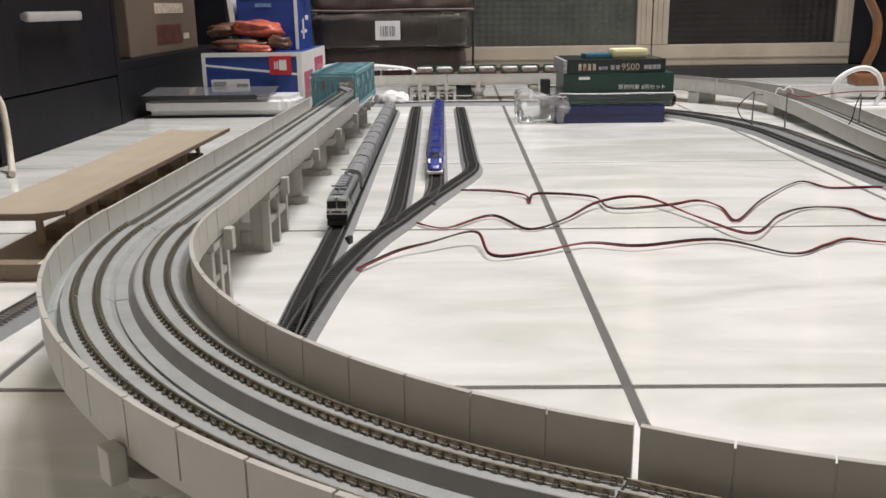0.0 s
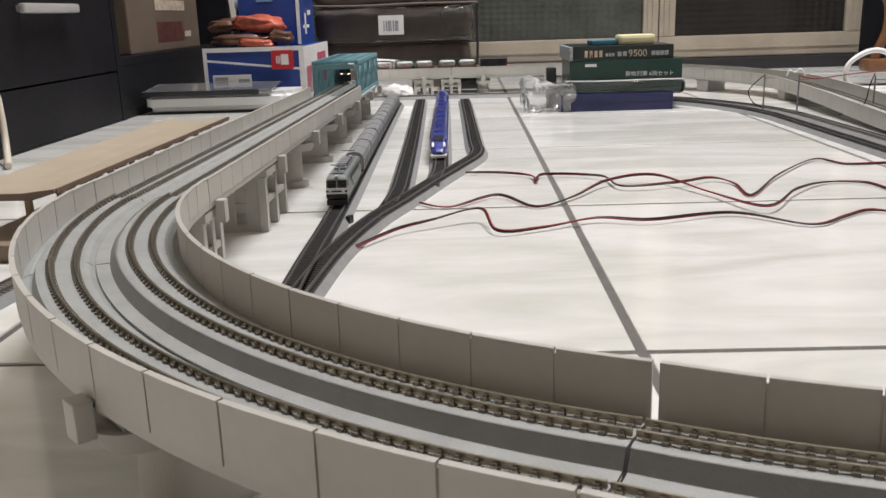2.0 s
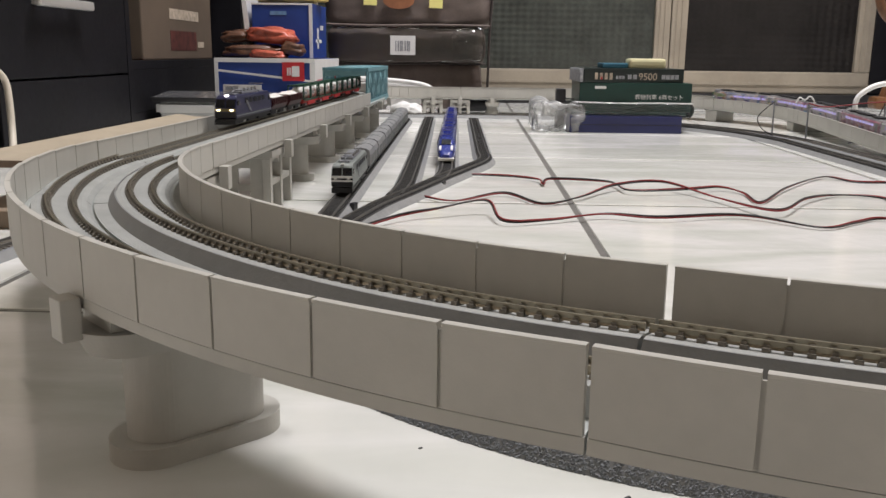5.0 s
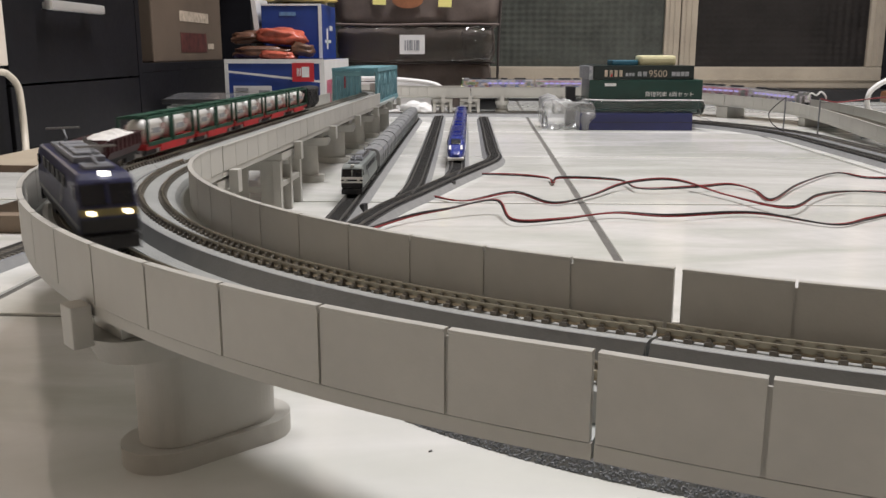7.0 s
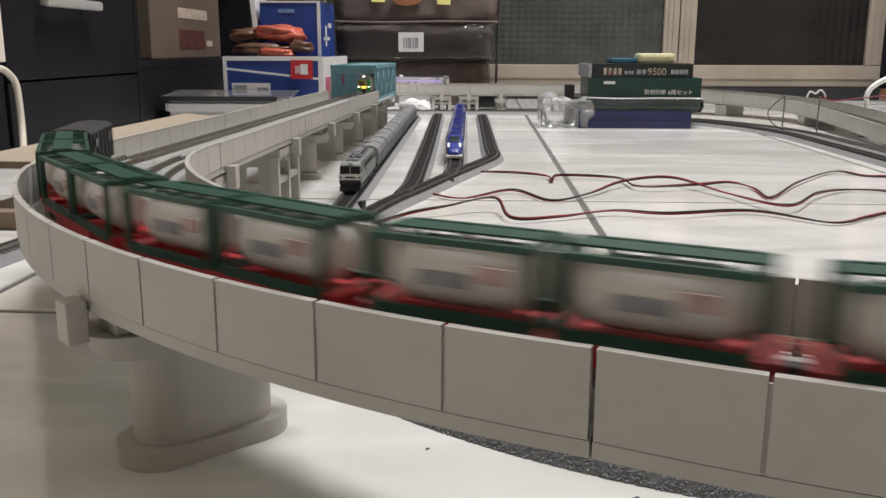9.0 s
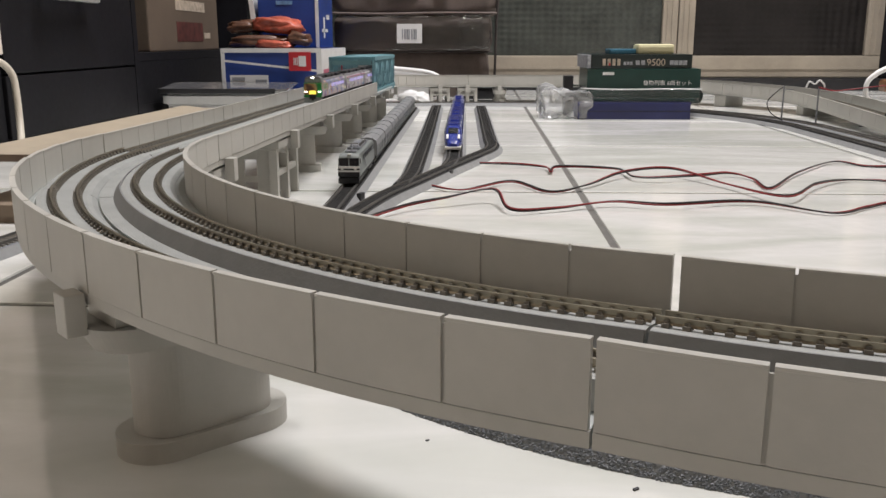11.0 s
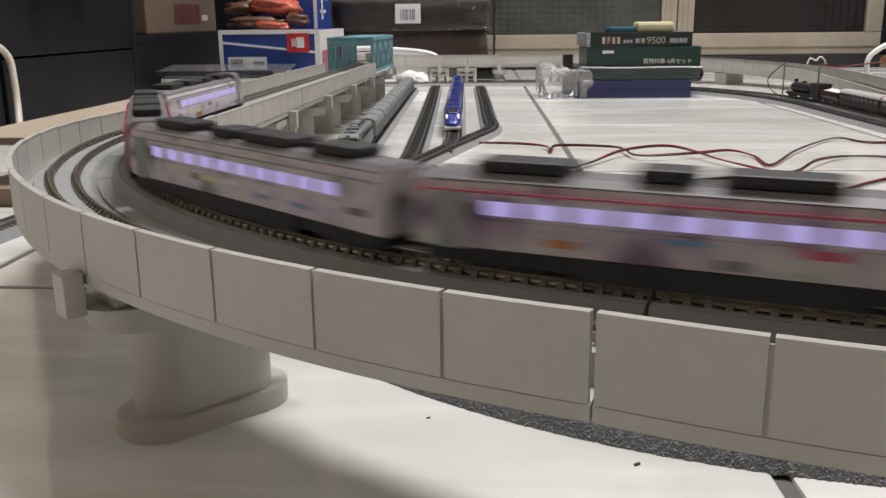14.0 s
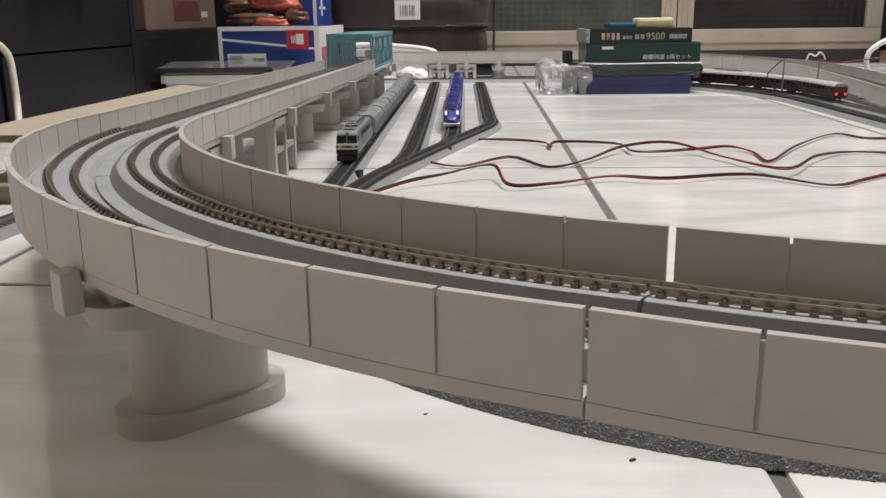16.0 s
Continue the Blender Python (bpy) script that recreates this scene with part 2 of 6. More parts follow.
def plaid(mat, across, up):
    """Fine vertical and level ribs pressed into the glass."""
    n, l = mat.node_tree.nodes, mat.node_tree.links
    b = n["Principled BSDF"]
    co = n.new("ShaderNodeTexCoord")
    waves = []
    for axis, size in (("X", across), ("Z", up)):
        w = n.new("ShaderNodeTexWave")
        w.bands_direction = axis
        w.inputs["Scale"].default_value, w.inputs["Distortion"].default_value = size, 1.5
        w.inputs["Detail Scale"].default_value = 0.4
        l.new(co.outputs["Object"], w.inputs["Vector"])
        waves.append(w)
    mx, bp = n.new("ShaderNodeMath"), n.new("ShaderNodeBump")
    l.new(waves[0].outputs["Fac"], mx.inputs[0])
    l.new(waves[1].outputs["Fac"], mx.inputs[1])
    bp.inputs["Strength"].default_value, bp.inputs["Distance"].default_value = 0.5, 0.0015
    l.new(mx.outputs[0], bp.inputs["Height"])
    l.new(bp.outputs["Normal"], b.inputs["Normal"])


plaid(M["glasspane"], 17, 21)
plaid(M["glasspane_dark_behind"], 17, 21)


def mural(name, *stops):
    """Printed livery: soft blotches of several inks."""
    mat = material(name, stops[0], 0.42)
    n, l = mat.node_tree.nodes, mat.node_tree.links
    co, t, r = n.new("ShaderNodeTexCoord"), n.new("ShaderNodeTexNoise"), n.new("ShaderNodeValToRGB")
    t.inputs["Scale"].default_value, t.inputs["Detail"].default_value, t.inputs["Distortion"].default_value = 75, 3, 0.8
    el = r.color_ramp.elements
    for k, c in enumerate(stops):
        e = el[k] if k < 2 else el.new(0.5)
        e.color = (*c, 1)
    for k, c in enumerate(stops):
        el[k].color, el[k].position = (*c, 1), 0.32 + 0.36 * k / (len(stops) - 1)
    l.new(co.outputs["Object"], t.inputs["Vector"])
    l.new(t.outputs["Fac"], r.inputs["Fac"])
    l.new(r.outputs["Color"], n["Principled BSDF"].inputs["Base Color"])
    return mat


M["mural_leopard"] = mural("leopard_print", (0.10, 0.05, 0.03), (0.42, 0.24, 0.08), (0.50, 0.42, 0.24), (0.10, 0.20, 0.06), (0.45, 0.44, 0.40))
M["mural_blue"] = mural("orange_violet_print", (0.27, 0.10, 0.22), (0.14, 0.20, 0.38), (0.50, 0.48, 0.53), (0.55, 0.45, 0.40), (0.50, 0.20, 0.08))
M["mural_purple"] = mural("purple_print", (0.12, 0.07, 0.12), (0.36, 0.28, 0.37), (0.47, 0.43, 0.47), (0.55, 0.53, 0.54), (0.30, 0.36, 0.27))
M["mural_red"] = mural("red_print", (0.28, 0.20, 0.30), (0.36, 0.17, 0.21), (0.40, 0.27, 0.30), (0.48, 0.43, 0.46), (0.42, 0.36, 0.44))
M["mural_pale"] = mural("pale_print", (0.16, 0.16, 0.13), (0.52, 0.49, 0.55), (0.60, 0.57, 0.57), (0.47, 0.39, 0.57), (0.52, 0.57, 0.44))

# ---- mesh helpers ----
def box(bm, x0, x1, y0, y1, z0, z1, m=None, bevel=0.0):
    vs = [bm.verts.new((x, y, z)) for x in (x0, x1) for y in (y0, y1) for z in (z0, z1)]
    fs = [bm.faces.new([vs[i] for i in q]) for q in ((0, 1, 3, 2), (4, 6, 7, 5), (0, 4, 5, 1), (2, 3, 7, 6), (0, 2, 6, 4), (1, 5, 7, 3))]
    if bevel:
        es = list({e for f in fs for e in f.edges})
        r = bmesh.ops.bevel(bm, geom=es, offset=bevel, segments=2, profile=0.6, affect="EDGES", clamp_overlap=True)
        vs = list({v for f in r["faces"] for v in f.verts} | {v for v in vs if v.is_valid})
    if m is not None:
        bmesh.ops.transform(bm, matrix=m, verts=vs)
    return bm


def tube(bm, pts, r, sides=8, closed_ends=True):
    """A round bar along points."""
    rings = []
    pts = [Vector(p) for p in pts]
    for i, p in enumerate(pts):
        d = (pts[min(i + 1, len(pts) - 1)] - pts[max(i - 1, 0)]).normalized()
        a = d.orthogonal().normalized() if i == 0 else (a - d * a.dot(d)).normalized()
        b = d.cross(a)
        rings.append([bm.verts.new(p + r * (math.cos(k * math.tau / sides) * a + math.sin(k * math.tau / sides) * b)) for k in range(sides)])
    for u, v in zip(rings, rings[1:]):
        for k in range(sides):
            bm.faces.new((u[k], u[(k + 1) % sides], v[(k + 1) % sides], v[k])).smooth = True
    if closed_ends:
        bm.faces.new(rings[0][::-1])
        bm.faces.new(rings[-1])
    return bm


def smooth_line(pts, n=8):
    """A Catmull-Rom line through points."""
    pts = [Vector(p) for p in pts]
    out = []
    for i in range(len(pts) - 1):
        a, b, c, d = pts[max(i - 1, 0)], pts[i], pts[i + 1], pts[min(i + 2, len(pts) - 1)]
        for k in range(n):
            t = k / n
            out.append(0.5 * (2 * b + (c - a) * t + (2 * a - 5 * b + 4 * c - d) * t * t + (3 * b - a - 3 * c + d) * t ** 3))
    return out + [pts[-1]]


def prism(bm, outline, x0, x1, smooth=False):
    """Closed (y, z) outline drawn out along x."""
    a = [bm.verts.new((x0, y, z)) for y, z in outline]
    b = [bm.verts.new((x1, y, z)) for y, z in outline]
    for k in range(len(outline)):
        j = (k + 1) % len(outline)
        bm.faces.new((a[k], a[j], b[j], b[k])).smooth = smooth
    bm.faces.new(a[::-1])
    bm.faces.new(b)
    return bm


def upright(bm, outline, z0, z1):
    """Closed (x, y) outline drawn up."""
    a = [bm.verts.new((x, y, z0)) for x, y in outline]
    b = [bm.verts.new((x, y, z1)) for x, y in outline]
    for k in range(len(outline)):
        j = (k + 1) % len(outline)
        bm.faces.new((a[k], a[j], b[j], b[k]))
    bm.faces.new(a[::-1])
    bm.faces.new(b)
    return bm


def stadium(length, width, n=22):
    r, h = width / 2, (length - width) / 2
    return [(h + r * math.cos(a), r * math.sin(a)) for a in [math.pi * (k / n - 0.5) for k in range(n + 1)]] + \
           [(-h + r * math.cos(a), r * math.sin(a)) for a in [math.pi * (k / n + 0.5) for k in range(n + 1)]]


def drum(bm, x0, x1, y, z, r, n=16):
    """A cylinder lying along x with domed ends."""
    prof = [(x0, r * 0.45), (x0 + 0.08 * (x1 - x0), r * 0.86), (x0 + 0.16 * (x1 - x0), r), (x1 - 0.16 * (x1 - x0), r), (x1 - 0.08 * (x1 - x0), r * 0.86), (x1, r * 0.45)]
    rings = [[bm.verts.new((x, y + q * math.cos(k * math.tau / n), z + q * math.sin(k * math.tau / n))) for k in range(n)] for x, q in prof]
    for u, v in zip(rings, rings[1:]):
        for k in range(n):
            bm.faces.new((u[k], u[(k + 1) % n], v[(k + 1) % n], v[k])).smooth = True
    bm.faces.new(rings[0][::-1])
    bm.faces.new(rings[-1])
    return bm


def sweep(bm, frames, profile):
    """Closed (side, up) profile carried along frames of (place, side, up)."""
    rings = [[bm.verts.new(p + s * a + u * b) for a, b in profile] for p, s, u in frames]
    n = len(profile)
    for u, v in zip(rings, rings[1:]):
        for k in range(n):
            bm.faces.new((u[k], u[(k + 1) % n], v[(k + 1) % n], v[k]))
    bm.faces.new(rings[0][::-1])
    bm.faces.new(rings[-1])
    return bm


def mesh_of(name, bm, mat):
    bmesh.ops.recalc_face_normals(bm, faces=bm.faces)
    me = bpy.data.meshes.new(name)
    bm.to_mesh(me)
    bm.free()
    me.materials.append(M[mat])
    return me


def part(name, bm, mat, parent=None, label=""):
    ob = new(name, mesh_of(name, bm, mat))
    ob.parent = parent
    if label:
        ob["label"] = label
    return ob


def piece(name, me, parent, m):
    ob = new(name, me)
    ob.parent = parent
    ob.matrix_basis = m
    return ob


def thing(name, label, category, group="", m=None, kind=""):
    ob = new(name)
    ob.empty_display_size = 0.01
    if m is not None:
        ob.matrix_world = m
    return tagged(ob, label, category, group, kind)


def B():
    return bmesh.new()



# ---- room ----
TILE = 1 / 3
X0, X1, Y0, Y1, ZC = -1.333, 2.0, -2.0, 1.96, 2.6
floor = part("floor", box(B(), X0 - 0.1, X1 + 0.1, Y0 - 0.1, Y1 + 0.1, -0.05, -0.0012), "grout")
tagged(floor, "glossy white marbled floor tiles with dark grout", "floor", kind="structure")
tile_mesh = mesh_of("tile", box(B(), 0.0026, TILE - 0.0026, 0.0022, TILE - 0.0022, -0.02, 0, bevel=0.0012), "tile")
for i in range(-4, 6):
    for j in range(-6, 6):
        piece("tile", tile_mesh, floor, pose(i * TILE, j * TILE, 0))
# unseen walls and ceiling, added to close the room and bounce fill light
for nm, lo in (("wall_west", (X0 - 0.1, X0, Y0, Y1)), ("wall_east", (X1, X1 + 0.1, Y0, Y1)), ("wall_south", (X0 - 0.1, X1 + 0.1, Y0 - 0.1, Y0))):
    tagged(part(nm, box(B(), *lo, -0.05, ZC), "wall_low_bounce" if nm == "wall_south" else "wall"), "plain unseen room wall, added to bounce fill light", "wall", kind="structure")
tagged(part("ceiling", box(B(), X0 - 0.1, X1 + 0.1, Y0 - 0.1, Y1 + 0.2, ZC, ZC + 0.1), "ceil"), "plain white unseen ceiling, added to bounce fill light", "ceiling", kind="structure")
bm = box(B(), X0 - 0.1, X1 + 0.1, Y1 + 0.1, Y1 + 0.2, -0.05, ZC)
tagged(part("wall_north", bm, "wall"), "pale wall around the sliding glass door", "wall", kind="structure")

# ceiling lamp body
lamp = thing("ceiling_lamp", "long white ceiling tube lamp", "lamp", m=pose(0.45, 0.95, 2.45))
part("lamp_body", box(B(), -0.6, 0.6, -0.17, 0.17, 0.0, 0.15, bevel=0.01), "white", lamp)

# ---- sliding glass door ----
door = thing("door_1", "sliding glass door in a champagne aluminium frame", "door", kind="structure")
YD = 1.9
part("threshold", box(B(), -1.3, 1.9, YD - 0.02, YD + 0.06, 0.0, 0.030, bevel=0.002), "black", door, "black door threshold")


def leaf(x0, x1, y, stile, pane="glasspane"):
    fr = part("door_frame", box(B(), x0, x1, y, y + 0.03, 0.031, 0.085, bevel=0.003), "alu", door)
    part("rail_groove", box(B(), x0 + 0.002, x1 - 0.002, y - 0.003, y, 0.052, 0.058), "alu", fr)
    for a, b in ((x0, x0 + stile), (x1 - stile, x1)):
        part("stile", box(B(), a, b, y, y + 0.03, 0.0852, 1.99, bevel=0.003), "alu", fr)
        for k in (0.33, 0.66):
            part("stile_ridge", box(B(), a + stile * k - 0.002, a + stile * k + 0.002, y - 0.003, y - 0.0002, 0.09, 1.98), "alu", fr)
    part("top_rail", box(B(), x0, x1, y, y + 0.03, 1.9902, 2.05), "alu", fr)
    part("pane", box(B(), x0 + stile, x1 - stile, y + 0.012, y + 0.017, 0.0855, 1.99), pane, fr, "dark ribbed privacy glass")


leaf(-1.28, -0.52, YD, 0.05)
leaf(-0.52, 0.405, YD + 0.002, 0.038)
leaf(0.407, 0.908, YD, 0.04, "glasspane_dark_behind")
part("door_jamb", box(B(), 0.909, 1.9, YD, YD + 0.05, 0.031, 2.05, bevel=0.003), "cab", door, "dark door jamb and curtain edge")

# ---- dark cabinet ----
cab = thing("cabinet", "black-brown veneer drawer cabinet beside an open shelf", "cabinet")
XC = -0.66
YC = 0.672
part("body", box(B(), X0 + 0.005, XC - 0.018, YC, 1.085, 0.004, 1.2), "cab", cab)
part("plinth", box(B(), X0 + 0.005, XC - 0.001, YC, 1.085, 0.0, 0.0036), "cab", cab)
for k, (z0, z1) in enumerate(((0.004, 0.0805), (0.0835, 0.30), (0.303, 0.6), (0.603, 1.2))):
    d = part("drawer_front", box(B(), XC - 0.0178, XC, YC, 1.085, z0, z1, bevel=0.0015), "cab", cab)
    if k == 1:
        bm = box(B(), XC + 0.012, XC + 0.024, 0.750, 0.914, 0.1755, 0.1885, bevel=0.004)
        for y in (0.775, 0.889):
            box(bm, XC + 0.0002, XC + 0.0118, y - 0.004, y + 0.004, 0.178, 0.186)
        part("handle", bm, "handle", d, "pale silver bar handle")
shelf = thing("open_shelf", "black-brown open shelf unit holding a carton", "shelf")
part("back_panel", box(B(), X0 + 0.005, X0 + 0.03, 1.087, 1.85, 0, 1.2), "cab", shelf)
part("side_panel", box(B(), X0 + 0.0305, XC, 1.087, 1.105, 0, 1.2), "cab", shelf)
part("side_panel", box(B(), X0 + 0.0305, XC, 1.832, 1.85, 0, 1.2), "cab", shelf)
for z in (0.0, 0.088, 0.37, 0.65):
    part("shelf_board", box(B(), X0 + 0.0305, XC - 0.004, 1.1052, 1.8318, z, z + 0.015, bevel=0.001), "cab", shelf)
part("lower_panel", box(B(), XC - 0.022, XC - 0.0045, 1.1054, 1.8316, 0.0152, 0.0878, bevel=0.001), "cab", shelf)
cup = thing("white_cupboard", "cream white cupboard on a dark plinth beside the drawers", "cupboard")
part("plinth", box(B(), X0 + 0.005, XC - 0.004, 0.30, YC - 0.003, 0.0, 0.106), "cab", cup, "dark plinth")
for y0, y1 in ((0.30, 0.483), (0.486, YC - 0.003)):
    part("door", box(B(), XC - 0.02, XC + 0.002, y0, y1, 0.1065, 0.80, bevel=0.002), "cream_paint", cup)
part("body", box(B(), X0 + 0.005, XC - 0.0205, 0.30, YC - 0.003, 0.1065, 0.80), "cream_paint", cup)
carton = thing("cardboard_carton", "brown cardboard carton with a red printed picture", "box", m=pose(-0.80, 1.43, 0.1032, 0, 0, 0))
part("carton_body", box(B(), -0.12, 0.12, -0.215, 0.215, 0, 0.135, bevel=0.003), "card", carton)
part("printed_picture", box(B(), 0.1201, 0.1206, -0.065, 0.10, 0.018, 0.056), "card_dark", carton)
part("printed_words", box(B(), 0.1201, 0.1206, -0.065, 0.12, 0.078, 0.098), "print", carton)
part("picture_stripe", box(B(), 0.1207, 0.121, 0.108, 0.15, 0.024, 0.036), "print", carton)

# ---- shoe boxes and what lies on them ----
shoe = thing("shoe_box", "blue shoe box with white trim and red logo patch", "box", m=pose(-0.474, 1.27, 0, 0, 0, 0))
w, d, h = 0.093, 0.30, 0.108
part("carton_body", box(B(), -w, w, 0, d, 0, h, bevel=0.0015), "blue_box", shoe)
for a in ((-w - 0.001, w + 0.001, -0.0015, -0.0003, h - 0.007, h + 0.001), (-w - 0.001, -w + 0.006, -0.0015, -0.0003, 0, h - 0.0072), (w - 0.008, w + 0.0012, -0.0015, -0.0003, 0, h - 0.0072)):
    part("white_edge", box(B(), *a), "paper", shoe)
part("side_sheet", box(B(), w + 0.0003, w + 0.0013, 0.0, d, 0.0, h), "paper", shoe, "white and red printed side")
for y0, y1, z0, z1 in ((0.02, 0.12, 0.02, 0.07), (0.15, 0.26, 0.05, 0.09)):
    part("side_print", box(B(), w + 0.0014, w + 0.0018, y0, y1, z0, z1), "zoo_pink", shoe, "faded red print")
part("white_edge", box(B(), -w + 0.005, w - 0.006, -0.0022, -0.0016, -0.002, 0.002, m=pose(0, 0, 0.077, 0, 6, 0)), "paper", shoe)
logo = part("logo_patch", box(B(), 0.034, 0.075, -0.0040, -0.0024, 0.068, 0.102), "red", shoe)
bm = B()
for k in range(3):
    box(bm, 0.043 + k * 0.003, 0.0445 + k * 0.003, -0.0046, -0.0041, 0.078, 0.092)
box(bm, 0.052, 0.066, -0.0046, -0.0041, 0.076, 0.095, bevel=0.0004)
part("logo_mark", bm, "paper", logo)
tag = part("size_label", box(B(), -0.078, -0.006, -0.0040, -0.0024, 0.033, 0.060), "paper", shoe)
part("label_bar", box(B(), -0.074, -0.05, -0.0045, -0.0041, 0.05, 0.056), "greyprint", tag)
part("label_code", box(B(), -0.03, -0.009, -0.0045, -0.0041, 0.036, 0.052), "greyprint", tag)
shoe2 = thing("tall_blue_box", "tall blue carton with white edge standing on the shoe box", "box", m=pose(-0.455, 1.36, 0.1095, 0, 0, 0))
part("carton_body", box(B(), -0.062, 0.055, 0, 0.16, 0, 0.103, bevel=0.0015), "blue_box", shoe2)
part("white_edge", box(B(), 0.050, 0.0565, -0.0015, 0.0, 0, 0.1035), "paper", shoe2)
part("white_edge", box(B(), -0.062, 0.0495, -0.0015, -0.0002, 0.1, 0.1035), "paper", shoe2)
part("printed_side", box(B(), 0.0555, 0.0565, 0.002, 0.16, 0.0, 0.103), "blue_box", shoe2)
part("side_star", box(box(box(B(), 0.0566, 0.057, 0.03, 0.10, 0.030, 0.036), 0.0566, 0.057, 0.05, 0.065, 0.018, 0.058), 0.0566, 0.057, 0.085, 0.12, 0.055, 0.064), "paper", shoe2)
part("printed_word", box(B(), -0.026, 0.006, -0.0008, -0.0003, 0.081, 0.088), "zoo_cyan", shoe2)
part("white_side_board", box(B(), -0.0715, -0.0625, 0.0, 0.10, 0.0, 0.155, m=pose(0, 0, 0, 0, -5, 0)), "paper", shoe2)


def lump(name, label, cat, m, sx, sy, sz, mat, seed, flat=0.55):
    """A soft rounded packet."""
    bm = B()
    bmesh.ops.create_icosphere(bm, subdivisions=4, radius=1)
    for v in bm.verts:
        nz = noise.noise(v.co * 1.6 + Vector((seed, 0, 0))) * 0.38 + noise.noise(v.co * 5 + Vector((0, seed, 0))) * 0.2
        c = v.co * (1 + nz)
        v.co = Vector((math.copysign(abs(c.x) ** flat, c.x) * sx, math.copysign(abs(c.y) ** flat, c.y) * sy, max(-0.85, c.z) * sz))
    for f in bm.faces:
        f.smooth = True
    ob = part(name, bm, mat)
    ob.matrix_world = m
    return tagged(ob, label, cat)


lump("snack_packet", "crumpled brown foil snack packet", "packet", pose(-0.500, 1.312, 0.1205), 0.064, 0.030, 0.012, "brownfoil", 3)
lump("snack_packet", "plump red orange foil snack packet", "packet", pose(-0.468, 1.318, 0.1490, 0, 4, 0), 0.046, 0.030, 0.0165, "orange", 7, 0.75)
lump("snack_packet", "small red foil snack packet", "packet", pose(-0.470, 1.285, 0.1155, 0, 3, 0), 0.034, 0.015, 0.0085, "orange", 9)
lump("snack_packet", "dark brown foil snack packet", "packet", pose(-0.425, 1.300, 0.1255, 0, 10, 0), 0.022, 0.022, 0.0125, "brownfoil", 12)
lump("snack_packet", "flat brown foil snack packet", "packet", pose(-0.535, 1.335, 0.1480, 0, -3, 0), 0.034, 0.030, 0.0125, "brownfoil", 15)
lump("plush_toy", "yellow plush lying on the tall blue box", "toy", pose(-0.450, 1.42, 0.2250), 0.060, 0.05, 0.014, "yellow", 5, 0.8)
hat = thing("straw_hat", "brown hat on top of the yellow plush", "hat", m=pose(-0.455, 1.43, 0.2370))
bm = B()
upright(bm, [(0.046 * math.cos(k * math.tau / 20), 0.042 * math.sin(k * math.tau / 20)) for k in range(20)], 0.0, 0.034)
for v in bm.verts:
    if v.co.z > 0.02:
        v.co.x, v.co.y = v.co.x * 0.72, v.co.y * 0.72
bmesh.ops.bevel(bm, geom=list(bm.edges), offset=0.004, segments=2, affect="EDGES")
part("crown", bm, "tan_dark", hat)

# ---- white appliance with dark lid ----
scale = thing("kitchen_scale", "white flat appliance with tinted dark lid", "appliance", m=pose(-0.515, 1.17, 0))
bm = upright(B(), [(-0.135, 0.0), (0.115, 0.0), (0.132, 0.012), (0.14, 0.035), (0.14, 0.095), (-0.135, 0.095)], 0.004, 0.036)
bmesh.ops.bevel(bm, geom=list(bm.edges), offset=0.009, segments=3, affect="EDGES")
part("body", bm, "white", scale)
part("base", box(B(), -0.13, 0.12, 0.004, 0.092, 0.0, 0.0038), "black", scale)
part("lid", box(B(), -0.139, 0.092, -0.004, 0.088, 0.0, 0.0035, m=pose(0, 0, 0.0365, 5, 0, 0), bevel=0.0012), "glass", scale, "tinted dark glossy lid")
part("lid_rim", box(B(), -0.138, 0.070, -0.008, -0.0042, -0.004, 0.0045, m=pose(0, 0, 0.0365, 5, 0, 0), bevel=0.001), "black", scale)

# ---- brown bag ----
bag = thing("travel_bag", "dark brown fabric bag with yellow notes and leather patch", "bag", m=pose(-0.235, 1.6, 0))


def cushion(x0, x1, y0, y1, z0, z1, seed, amp=0.004):
    bm = box(B(), x0, x1, y0, y1, z0, z1)
    bmesh.ops.subdivide_edges(bm, edges=list(bm.edges), cuts=14, use_grid_fill=True)
    c, hx = Vector(((x0 + x1) / 2, (y0 + y1) / 2, (z0 + z1) / 2)), Vector(((x1 - x0) / 2, (y1 - y0) / 2, (z1 - z0) / 2))
    for v in bm.verts:
        q = Vector(((v.co.x - c.x) / hx.x, (v.co.y - c.y) / hx.y, (v.co.z - c.z) / hx.z))
        k = 1 - 0.035 * (abs(q.x) ** 6 * abs(q.z) ** 2 + abs(q.y) ** 4 * abs(q.z) ** 6)
        nz = noise.noise(v.co * 28 + Vector((seed, seed, 0))) + 0.6 * noise.noise(v.co * 70)
        v.co = c + Vector((q.x * hx.x * k, q.y * hx.y * k, q.z * hx.z)) + v.normal * nz * amp
    for f in bm.faces:
        f.smooth = True
    return bm


part("lower_body", cushion(-0.168, 0.168, 0.004, 0.24, 0.0, 0.098, 1), "bag", bag)
part("middle_body", cushion(-0.173, 0.174, 0.0, 0.24, 0.099, 0.178, 2), "bag", bag)
part("flap", cushion(-0.176, 0.186, -0.005, 0.24, 0.180, 0.275, 3), "bag", bag)
part("flap_edge", tube(B(), smooth_line([(-0.176, -0.009, 0.181), (-0.06, -0.012, 0.179), (0.06, -0.012, 0.181), (0.184, -0.009, 0.180)]), 0.0028), "bag", bag)
for z in (0.0985, 0.1795):
    part("seam", tube(B(), smooth_line([(-0.172, -0.006, z), (-0.05, -0.009, z - 0.001), (0.07, -0.009, z + 0.001), (0.176, -0.006, z)]), 0.0022), "bag_dark", bag, "dark seam")
